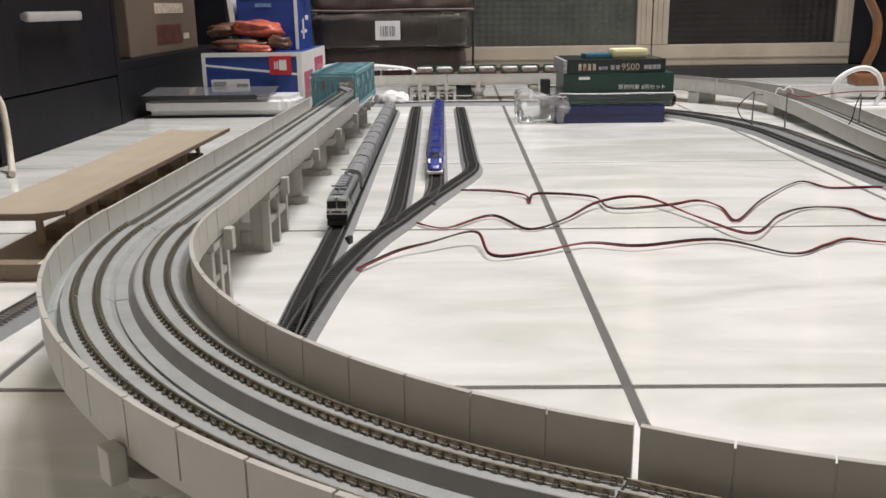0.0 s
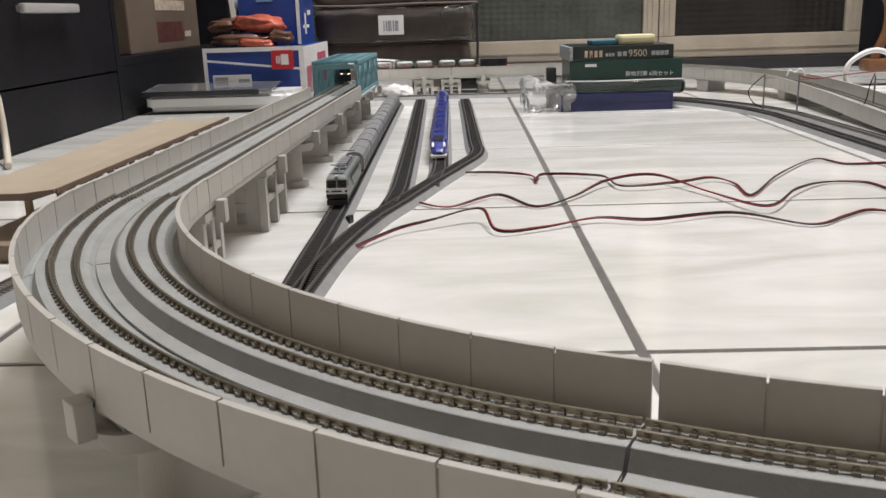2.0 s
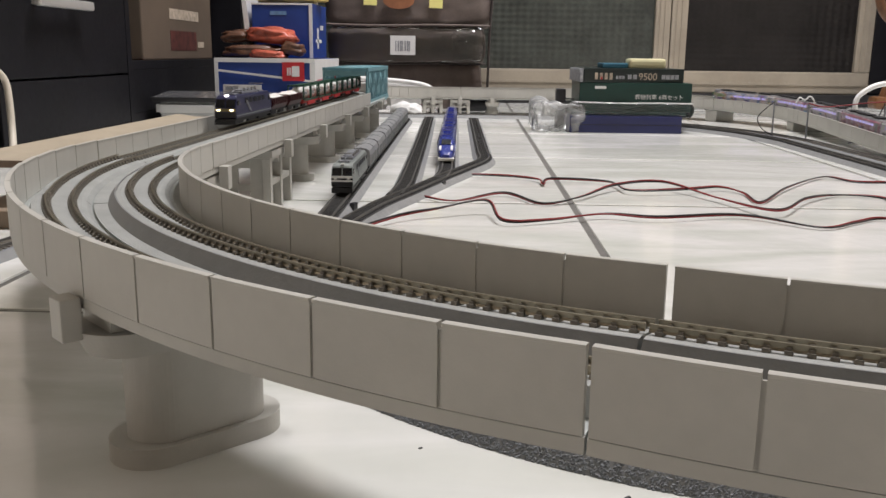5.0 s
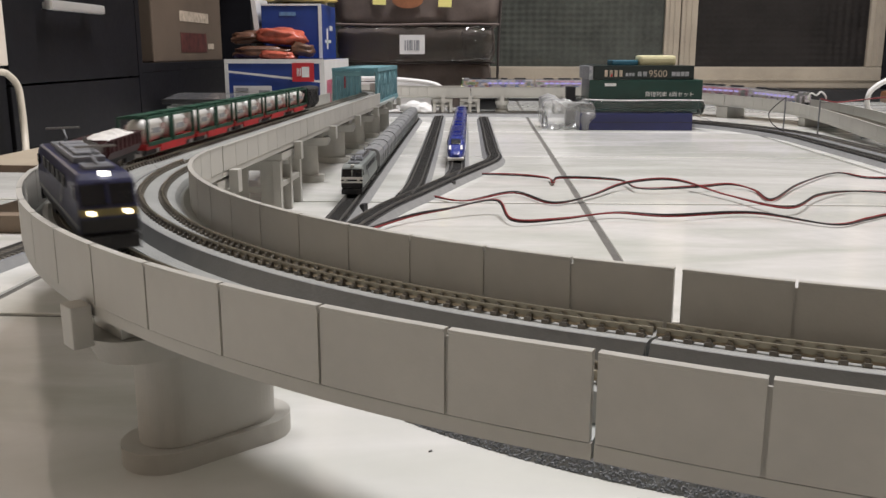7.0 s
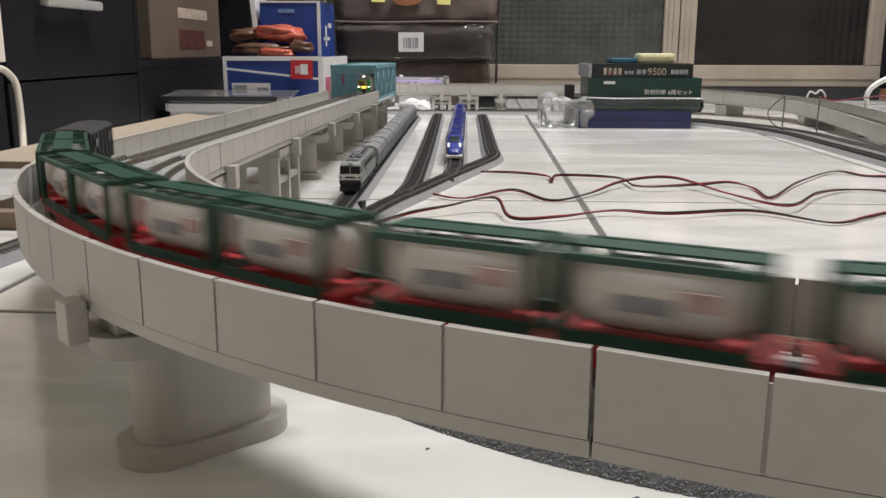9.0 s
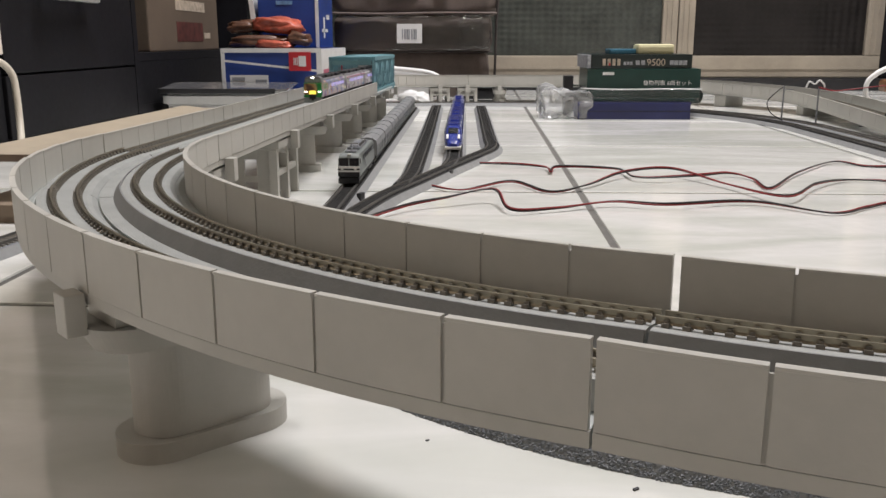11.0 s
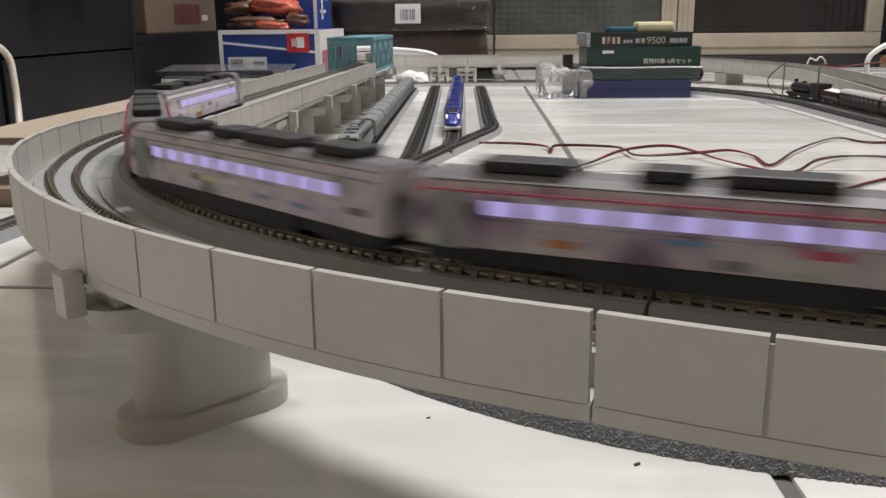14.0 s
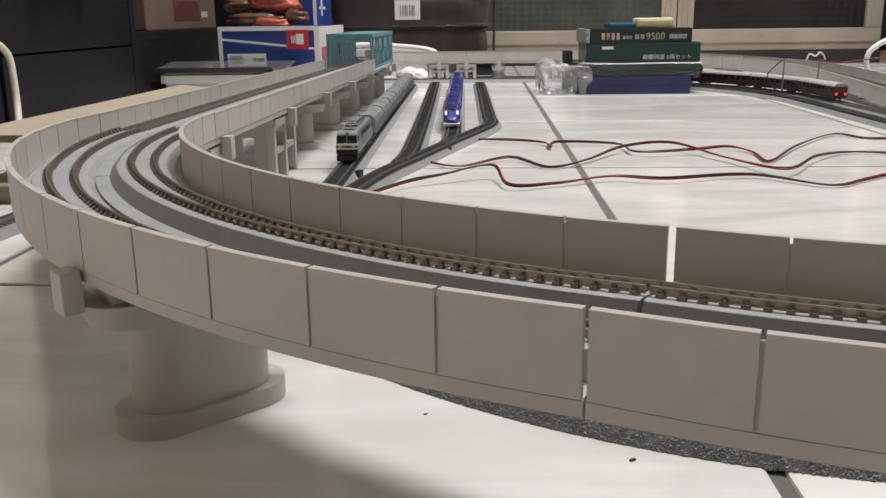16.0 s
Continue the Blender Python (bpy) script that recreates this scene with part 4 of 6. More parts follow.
# ---- truss bridge ----
def truss(s0, s1):
    p0, side, d = on_loop((s0 + s1) / 2)
    v = thing("truss_bridge", "blue green through-truss bridge over the viaduct", "bridge", m=Matrix.Translation((p0.x, p0.y, p0.z)) @ Matrix((d, -side, UP)).transposed().to_4x4())
    L, w, h = (s1 - s0) / 2, 0.0295, 0.0475
    for sg in (-1, 1):
        y = sg * w
        part("bottom_chord", box(B(), -L, L, y - 0.0022, y + 0.0022, -0.005, 0.003), "truss", v)
        part("top_chord", box(B(), -L + 0.004, L - 0.004, y - 0.0022, y + 0.0022, h - 0.005, h), "truss", v)
        n = 16
        for k in range(n + 1):
            x = -L + 0.003 + (2 * L - 0.006) * k / n
            part("vertical", box(B(), x - 0.0030, x + 0.0030, y - 0.0012, y + 0.0012, 0.0032, h - 0.0052), "truss", v)
        for k in range(0, n, 2):
            x = -L + 0.003 + (2 * L - 0.006) * (k + 0.5) / n
            q = (2 * L - 0.006) / n
            lo, hi = (0.0034, h - 0.0054) if k % 4 == 0 else (h - 0.0054, 0.0034)
            part("diagonal", tube(B(), [(x - q / 2, y, lo), (x + q * 1.5, y, hi)], 0.0017, 4), "truss", v)
    n = 24
    for k in range(n + 1):
        x = -L + 0.006 + (2 * L - 0.012) * k / n
        part("top_strut", box(B(), x - 0.0021, x + 0.0021, -w + 0.0024, w - 0.0024, h - 0.0035, h - 0.0010), "truss", v)
    for k in range(0, n, 3):
        x, q = -L + 0.006 + (2 * L - 0.012) * k / n, (2 * L - 0.012) / n * 3
        for sg in (-1, 1):
            part("roof_brace", tube(B(), [(x, -sg * (w - 0.004), h - 0.0004), (x + q, sg * (w - 0.004), h - 0.0004)], 0.0009, 4), "truss", v)
    for x in (-L + 0.002, L - 0.002):
        part("portal", box(B(), x - 0.0015, x + 0.0015, -w + 0.0024, w - 0.0024, h - 0.011, h - 0.0048), "truss", v)
    part("signal_plate", box(B(), 0.045, 0.052, -w + 0.003, -w + 0.0042, 0.018, 0.036), "red", v, "small red plate inside the truss")


truss(S_TRUSS - 0.246, S_TRUSS - 0.002)


# ---- floor tracks ----
def flat_track(name, label, pts, dark=True, rails=True, stuff=True, z0=0.0):
    """Ballasted single track on the floor along (x, y) points."""
    line = smooth_line([(x, y, z0) for x, y in pts], 10) if len(pts) > 2 else [Vector((*p, z0)) for p in pts]
    fr = []
    for i, p in enumerate(line):
        d = (line[min(i + 1, len(line) - 1)] - line[max(i - 1, 0)]).normalized()
        fr.append((p, Vector((d.y, -d.x, 0)), UP))
    v = thing(name, label, "track", "floor tracks")
    part("roadbed", sweep(B(), fr, [(-0.0125, 0), (0.0125, 0), (0.0088, 0.0052), (-0.0088, 0.0052)]), "bed_side", v)
    part("ballast", sweep(B(), fr, [(-0.0086, 0.0053), (0.0086, 0.0053), (0.0082, 0.0058), (-0.0082, 0.0058)]), "dark" if dark else "ballast", v)
    for a in (-0.005, 0.005):
        part("rail", sweep(B(), fr, [(a - 0.0008, 0.0068), (a + 0.0008, 0.0068), (a + 0.0004, 0.0082), (a - 0.0004, 0.0082)]), "rail_dark", v)
    bm = B()
    run = 0.0
    for (p, side, _), (q, _, _) in zip(fr, fr[1:]):
        d = q - p
        L = d.length
        d.normalize()
        while run < L:
            m = Matrix.Translation(p + d * run) @ Matrix((d, side, UP)).transposed().to_4x4()
            box(bm, -0.0011, 0.0011, -0.0078, 0.0078, 0.0056, 0.0067, m=m)
            run += 0.0046
        run -= L
    ob = part("sleeper_run", bm, "sleeper_dark" if dark else "sleeper", v, "dark plastic sleepers")
    ob["kind"] = "stuff"
    return v


flat_track("siding_track", "dark ballasted siding under a parked freight train", [(-0.186, 0.058), (-0.1885, 0.16), (-0.190, 0.30), (-0.197, 0.70), (-0.205, 1.20)])
flat_track("turnout_track", "curved turnout track leaving the siding", [(-0.184, 0.040), (-0.181, 0.10), (-0.174, 0.185), (-0.1585, 0.275), (-0.139, 0.345), (-0.1145, 0.435), (-0.0925, 0.51), (-0.0745, 0.575), (-0.0700, 0.625), (-0.0722, 0.68), (-0.0775, 0.95), (-0.0835, 1.24)])
for x, y in ((-0.152, 0.2771), (-0.1112, 0.4158), (-0.1773, 0.2879)):
    ob = part("track_joint_plug", box(B(), -0.002, 0.002, -0.0035, 0.0035, 0, 0.0062, bevel=0.0006), "black")
    ob.matrix_world = pose(x, y, 0, 0, 0, -20)
    tagged(ob, "small black plug beside the turnout track", "plug", "track plugs")
flat_track("siding_track", "empty dark ballasted siding track", [(-0.148, 0.33), (-0.1452, 0.38), (-0.1455, 0.45), (-0.152, 0.75), (-0.1655, 1.255)])
flat_track("siding_track", "dark siding track under a blue express", [(-0.1135, 0.44), (-0.1105, 0.49), (-0.111, 0.55), (-0.117, 0.90), (-0.1245, 1.27)])
flat_track("far_track", "grey ballasted track across the far floor", [(-0.30, 1.322), (0.0, 1.322), (0.16, 1.30)], False)
arc = [(-0.092 + 0.485 * math.cos(radians(a)), 0.84 + 0.485 * math.sin(radians(a))) for a in range(0, 66, 5)]
flat_track("floor_loop_track", "grey ballasted floor track with outer curve", [(0.402, 0.2), (0.398, 0.5)] + arc, False)
arc2 = [(-0.122 + 0.480 * math.cos(radians(a)), 0.84 + 0.480 * math.sin(radians(a))) for a in range(0, 66, 5)]
flat_track("floor_loop_track", "dark ballasted floor track with inner curve", [(0.367, 0.2), (0.363, 0.5)] + arc2, True)
near = [(CX + 0.282 * math.cos(radians(a)), CY + 0.282 * math.sin(radians(a))) for a in range(192, 345, 6)]
flat_track("floor_loop_track", "speckled grey ballasted curve under the viaduct", near, False)
flat_track("platform_track", "grey ballasted track beside the platform", [(-0.395, -0.10), (-0.378, 0.02), (-0.363, 0.16), (-0.352, 0.35), (-0.345, 0.80)], False)

# ballast grit on the shoulder of the near curve
bm = B()
rnd = random.Random(4)
for k in range(4200):
    a, r = radians(rnd.uniform(225, 285)), rnd.uniform(0.2905, 0.2945)
    q = rnd.uniform(0.00022, 0.00045)
    z = 0.0052 * (0.2945 - r) / 0.004
    m = pose(CX + r * math.cos(a), CY + r * math.sin(a), z, rnd.uniform(0, 90), rnd.uniform(0, 90), 0)
    box(bm, -q, q, -q, q, -q, q, m=m)
tagged(part("ballast_grit", bm, "ballast"), "speckled grey ballast grains on the track shoulder", "ballast", kind="stuff")

# ---- platform ----
plat = thing("station_platform", "tan roofed station platform beside the viaduct", "platform", m=pose(-0.414, 0.19, 0, 0, 0, -1))
part("platform_body", box(B(), -0.028, 0.028, 0, 0.49, 0, 0.0125, bevel=0.0008), "platform", plat, "brown platform surface")
part("platform_edge", box(B(), 0.0222, 0.0265, 0.0, 0.49, 0.0126, 0.0131), "cream", plat, "pale yellow platform edge line")
part("side_face", box(B(), 0.0281, 0.0289, 0.0, 0.49, 0.0, 0.0105), "black", plat, "dark platform side")
roof = part("roof", prism(B(), [(-0.036, 0.0462), (-0.012, 0.0432), (0.012, 0.0432), (0.036, 0.0462), (0.036, 0.0478), (0.012, 0.0450), (-0.012, 0.0450), (-0.036, 0.0478)], -0.452, 0.0), "tan", plat, "plain tan roof")
roof.matrix_basis = pose(0, 0.026, -0.001, 0, 0, -90)
trim = part("roof_trim", prism(B(), [(-0.036, 0.0482), (-0.036, 0.0452), (-0.020, 0.0405), (0.020, 0.0405), (0.036, 0.0452), (0.036, 0.0482), (0.012, 0.0455), (-0.012, 0.0455)], -0.0012, 0.0012), "tan_dark", plat)
trim.matrix_basis = pose(0, 0.0245, -0.001, 0, 0, -90)
part("roof_trim", box(B(), 0.0362, 0.0374, 0.0262, 0.478, 0.0435, 0.0472), "tan_dark", plat)
for k in range(9):
    y = 0.055 + k * 0.051
    part("post", box(B(), -0.0022, 0.0022, y - 0.0022, y + 0.0022, 0.0127, 0.0405), "post", plat)
    part("rafter", box(B(), -0.033, 0.033, y - 0.0012, y + 0.0012, 0.0405, 0.0430), "tan_dark", plat)
for k in range(27):
    y = 0.040 + k * 0.0168
    part("roof_bracket", box(B(), 0.029, 0.0355, y - 0.003, y + 0.003, 0.0418, 0.0446), "tan_dark", plat)
for k in range(5):
    y = 0.07 + k * 0.09
    part("bench", box(B(), -0.010, 0.010, y, y + 0.022, 0.0127, 0.021, bevel=0.0006), "tan_dark", plat)


# ---- wires ----
def wire(label, pts, phase):
    line = smooth_line([(x, y, z + 0.0022) for x, y, z in pts], 10)
    w = thing("feeder_wire", label, "wire", "feeder wires")
    for mat, k in (("wire_red", 0), ("wire_black", 1)):
        tw = []
        for i, p in enumerate(line):
            d = (line[min(i + 1, len(line) - 1)] - line[max(i - 1, 0)]).normalized()
            n = Vector((-d.y, d.x, 0)).normalized()
            a = i * 0.10 + phase + k * math.pi
            tw.append(p + n * 0.00055 * math.cos(a) + UP * 0.0007 * math.sin(a))
        part("red_strand" if k == 0 else "black_strand", tube(B(), tw, 0.00072, 6), mat, w)


wire("twisted red and black feeder wire on the floor", [(-0.084, 0.488, 0.001), (-0.049, 0.483, 0.001), (-0.02, 0.462, 0.001), (-0.017, 0.432, 0.001), (-0.006, 0.467, 0.001), (0.046, 0.445, 0.002), (0.058, 0.392, 0.002), (0.11, 0.399, 0.003), (0.145, 0.422, 0.002), (0.161, 0.402, 0.0), (0.16, 0.347, 0.0), (0.211, 0.432, 0.001), (0.279, 0.521, 0.0), (0.298, 0.486, 0), (0.355, 0.487, 0), (0.42, 0.46, 0)], 0.5)
wire("twisted red and black feeder wire crossing another", [(-0.124, 0.349, 0.0), (-0.097, 0.33, 0.0), (-0.056, 0.371, 0.001), (-0.026, 0.323, 0.0), (0.009, 0.355, 0.001), (0.048, 0.412, 0.004), (0.093, 0.422, 0.006), (0.126, 0.357, 0.002), (0.153, 0.286, 0.004), (0.2, 0.354, 0.003), (0.241, 0.396, 0.0), (0.275, 0.39, 0.0), (0.289, 0.344, 0.0), (0.36, 0.33, 0)], 2.2)
wire("twisted black and red feeder wire from the turnout", [(-0.164, 0.197, 0.001), (-0.136, 0.243, 0.003), (-0.11, 0.262, 0.005), (-0.073, 0.28, 0.009), (-0.061, 0.235, 0.002), (-0.025, 0.246, 0.001), (0.017, 0.268, 0.002), (0.056, 0.258, 0.002), (0.124, 0.279, 0.001), (0.169, 0.239, 0.0), (0.204, 0.262, 0.0), (0.23, 0.281, 0.0), (0.256, 0.27, 0.0), (0.34, 0.25, 0)], 3.6)
w = thing("loose_feeder_wire", "thin red and black wire beside the floor track", "wire", "feeder wires")
part("red_strand", tube(B(), smooth_line([(0.396, 0.90, 0.058), (0.418, 0.90, 0.053), (0.45, 0.90, 0.056), (0.483, 0.885, 0.061), (0.52, 0.86, 0.0635), (0.60, 0.83, 0.060), (0.72, 0.80, 0.03), (0.85, 0.76, 0.002)]), 0.0009, 6), "wire_red", w)
part("black_strand", tube(B(), smooth_line([(0.362, 0.944, 0.057), (0.350, 0.942, 0.048), (0.338, 0.94, 0.034), (0.345, 0.94, 0.018), (0.362, 0.938, 0.008)]), 0.0008, 6), "wire_black", w)
part("black_strand", tube(B(), smooth_line([(0.486, 0.861, 0.0615), (0.480, 0.86, 0.045), (0.475, 0.86, 0.021), (0.462, 0.86, 0.010), (0.440, 0.858, 0.006)]), 0.0008, 6), "wire_black", w)


# ---- right side: gantries, cable, adapter, chair leg ----
def mast(x, y, h):
    g = thing("overhead_mast", "thin grey overhead line mast beside the floor track", "mast", "overhead masts", pose(x, y, 0))
    part("pole", box(B(), -0.0009, 0.0009, -0.0009, 0.0009, 0.0011, h), "loco_grey", g)
    part("foot", box(B(), -0.0024, 0.0024, -0.0024, 0.0024, 0, 0.001), "loco_grey", g)
    part("bracket", box(B(), -0.0005, 0.014, -0.0005, 0.0005, h - 0.006, h - 0.005), "loco_grey", g)


for x, y in ((0.362, 0.944), (0.397, 0.902), (0.487, 0.861)):
    mast(x, y, 0.0578)
blk2 = part("grey_block", box(B(), -0.014, 0.014, -0.012, 0.012, 0, 0.030, bevel=0.001), "deck")
blk2.matrix_world = pose(0.547, 1.36, 0)
tagged(blk2, "upright grey plastic block behind the ramp", "block")
tie = thing("wire_tie", "white twisted tie on the overhead gantry", "tie", m=pose(0.391, 0.902, 0.0585))
part("tie_loop", tube(B(), smooth_line([(-0.012, 0, -0.001), (-0.008, 0, 0.007), (0, 0, 0.004), (0.006, 0, 0.009), (0.012, 0, 0.004), (0.014, 0, -0.001)]), 0.0012, 6), "paper", tie)
adapter = thing("power_adapter", "white power adapter with a looped ivory cable", "adapter", m=pose(0.575, 1.05, 0))
part("adapter_body", box(B(), -0.05, 0.07, -0.02, 0.05, 0, 0.022, bevel=0.004), "white", adapter)
part("cable", tube(B(), smooth_line([(-0.03, 0, 0.0225), (-0.048, 0, 0.035), (-0.048, 0, 0.06), (-0.025, 0, 0.078), (0.0, 0, 0.082), (0.02, 0, 0.07), (0.027, 0, 0.045), (0.02, 0, 0.0225)]), 0.0042, 8), "white", adapter)
chair = thing("wooden_chair", "bent orange wooden chair standing on floor runners", "chair")
part("leg", tube(B(), smooth_line([(0.706, 1.36, 0.048), (0.712, 1.36, 0.068), (0.725, 1.36, 0.105), (0.724, 1.36, 0.150), (0.705, 1.36, 0.188), (0.675, 1.36, 0.25), (0.66, 1.36, 0.5)]), 0.0085, 10), "wood", chair)
part("runner", box(B(), 0.684, 0.95, 1.340, 1.380, 0.026, 0.050, bevel=0.008), "wood", chair)
part("foot", box(B(), 0.76, 0.90, 1.35, 1.37, 0.0, 0.0258), "wood", chair)
crate = thing("dark_crate", "dark slatted crate standing beside the glass door", "crate", m=pose(0.955, 1.58, 0))
part("crate_body", box(B(), 0.004, 0.45, 0.004, 0.40, 0, 0.34, bevel=0.003), "cab", crate)
for k in range(4):
    part("slat", box(B(), 0.0, 0.45, 0.0, 0.0038, 0.01 + k * 0.085, 0.085 + k * 0.085, bevel=0.001), "cab", crate)
    part("slat_label", box(B(), 0.03, 0.075, -0.001, -0.0002, 0.05 + k * 0.085, 0.062 + k * 0.085), "greyprint", crate)
cord = part("ivory_cord", tube(B(), smooth_line([(-0.612, 0.60, 0.0045), (-0.628, 0.632, 0.010), (-0.637, 0.650, 0.03), (-0.640, 0.655, 0.06), (-0.643, 0.656, 0.083), (-0.648, 0.645, 0.097), (-0.652, 0.630, 0.100), (-0.654, 0.56, 0.102)]), 0.0042, 8), "cable")
tagged(cord, "ivory power cord hanging down the cabinet", "cord")


# ---- rolling stock (x is forward, rail top at z = 0) ----
def bogie(parent, x, half=0.0105, mat="under"):
    b = part("bogie", box(box(B(), x - half, x + half, -0.0062, -0.0048, 0.0012, 0.0042), x - half, x + half, 0.0048, 0.0062, 0.0012, 0.0042), mat, parent)
    for dx in (-half * 0.62, half * 0.62):
        bm = B()
        for y in (-0.0047, 0.0034):
            bmesh.ops.create_cone(bm, cap_ends=True, segments=14, radius1=0.0029, radius2=0.0029, depth=0.0013, matrix=pose(x + dx, y + 0.00065, 0.0029, 90, 0, 0))
        part("wheelset", bm, "steel", b)
    return b


def coupler(parent, L):
    for sg in (-1, 1):
        part("coupler", box(B(), min(sg * L / 2, sg * (L / 2 + 0.003)), max(sg * L / 2, sg * (L / 2 + 0.003)), -0.0012, 0.0012, 0.0035, 0.0058), "under", parent)


def pantograph(parent, x, z, up):
    p = part("pantograph", box(B(), x - 0.006, x + 0.006, -0.0045, 0.0045, z, z + 0.001), "loco_grey", parent)
    k = x + (0.009 if up > 0 else -0.009)
    h = 0.0065
    part("lower_arm", tube(B(), [(x, 0, z + 0.001), (k, 0, z + h * 0.55)], 0.0005, 5), "loco_grey", p)
    part("upper_arm", tube(B(), [(k, 0, z + h * 0.55), (x, 0, z + h)], 0.0004, 5), "loco_grey", p)
    part("contact_bar", box(B(), x - 0.0015, x + 0.0015, -0.0062, 0.0062, z + h, z + h + 0.0006), "steel", p)


def box_loco(name, label, body, band, lights, group, m=None):
    L, w = 0.117, 0.0090
    v = thing(name, label, "locomotive", group, m)
    # body with raked cab faces
    side = [(-L / 2, 0.0062), (L / 2, 0.0062), (L / 2 + 0.0005, 0.013), (L / 2 - 0.0035, 0.0222), (L / 2 - 0.006, 0.0245), (-L / 2 + 0.006, 0.0245), (-L / 2 + 0.0035, 0.0222), (-L / 2 - 0.0005, 0.013)]
    bm = B()
    a = [bm.verts.new((x, -w + (0.0014 if z > 0.0235 else 0), z)) for x, z in side]
    b = [bm.verts.new((x, w - (0.0014 if z > 0.0235 else 0), z)) for x, z in side]
    for k in range(len(side)):
        j = (k + 1) % len(side)
        bm.faces.new((a[k], a[j], b[j], b[k]))
    bm.faces.new(a)
    bm.faces.new(b[::-1])
    bmesh.ops.bevel(bm, geom=list(bm.edges), offset=0.0006, segments=1, affect="EDGES")
    part("body", bm, body, v)
    part("underframe", box(B(), -L / 2 + 0.002, L / 2 - 0.002, -0.0082, 0.0082, 0.0035, 0.0061), "under", v)
    for x in (-0.040, 0, 0.040):
        bogie(v, x, 0.0125)
    part("fuel_tank", box(B(), -0.026, -0.015, -0.008, 0.008, 0.0012, 0.0034), "under", v)
    part("roof_gear", box(B(), -0.026, 0.026, -0.0052, 0.0052, 0.0246, 0.0268, bevel=0.0005), "loco_grey", v)
    for x in (-0.018, -0.006, 0.006, 0.018):
        part("roof_fan", box(B(), x - 0.0045, x + 0.0045, -0.004, 0.004, 0.0269, 0.0279, bevel=0.0004), "loco_grey", v)
        part("insulator", box(B(), x - 0.0008, x + 0.0008, 0.0042, 0.0056, 0.0269, 0.0295), "steel", v)
    pantograph(v, 0.040, 0.0247, -1)
    pantograph(v, -0.040, 0.0247, 1)
    for sg in (-1, 1):
        tilt = -sg * 21
        mw = pose(sg * (L / 2 - 0.0014), 0, 0.0180, 0, tilt, 0)
        ws = part("windscreen", box(B(), -0.0003, 0.0004, -0.0080, 0.0080, -0.0033, 0.0034, m=mw), "window", v, "dark cab windscreen")
        part("pillar", box(B(), -0.0004, 0.0007, -0.0004, 0.0004, -0.0030, 0.0032, m=mw), body, ws)
        tall = 0.0011 if lights else 0.0024
        bd = part("cab_band", box(B(), -0.0002, 0.0005, -0.0088, 0.0088, -tall, tall, m=pose(sg * (L / 2 + 0.0003), 0, 0.0128, 0, 0, 0)), band, v, "pale cab band")
        if not lights:
            part("dark_line", box(B(), 0.0, 0.0007, -0.0088, 0.0088, -0.0007, 0.0007, m=pose(sg * (L / 2 + 0.0003), 0, 0.0126, 0, 0, 0)), "window", bd)
        lit = "lamp" if (sg > 0 and lights) else "tank_white"
        for y in (-0.0054, 0.0054):
            part("headlight", box(B(), -0.0001, 0.0010, y - 0.0011, y + 0.0011, -0.0005, 0.0006, m=pose(sg * (L / 2 + 0.0006), 0, 0.0128)), lit, v)
        part("roof_light", box(B(), -0.0012, 0.0012, -0.0014, 0.0014, -0.0006, 0.0006, m=pose(sg * (L / 2 - 0.0046), 0, 0.0243)), "lampw" if (sg > 0 and lights) else "tank_white", v)
        part("lower_face", box(B(), -0.0001, 0.0004, -0.0086, 0.0086, 0.0066, 0.0108, m=pose(sg * (L / 2 + 0.0002), 0, 0)), "under", v, "dark lower cab face")
        part("snow_plough", box(B(), min(sg * (L / 2 - 0.001), sg * (L / 2 + 0.002)), max(sg * (L / 2 - 0.001), sg * (L / 2 + 0.002)), -0.0085, 0.0085, 0.0012, 0.0055), "under", v)
        for y in (-0.0089, 0.0089):
            part("side_window", box(B(), sg * 0.0515 - 0.002, sg * 0.0515 + 0.002, y - 0.0003, y + 0.0003, 0.0165, 0.0205), "window", v)
    for y in (-0.0091, 0.0091):
        for k in range(5):
            part("side_grille", box(B(), -0.034 + k * 0.014, -0.025 + k * 0.014, y - 0.0001, y + 0.0002, 0.0175, 0.0215), "under", v)
        part("logo_stripe", box(B(), -0.0009, 0.0009, y - 0.0001, y + 0.0003, -0.008, 0.008, m=pose(0.020, 0, 0.0145, 0, 55, 0)), "greyprint", v)
        part("side_line", box(B(), -L / 2 + 0.001, L / 2 - 0.001, y - 0.0001, y + 0.0002, 0.0078, 0.0086), "silver", v)
    coupler(v, L)
    return v


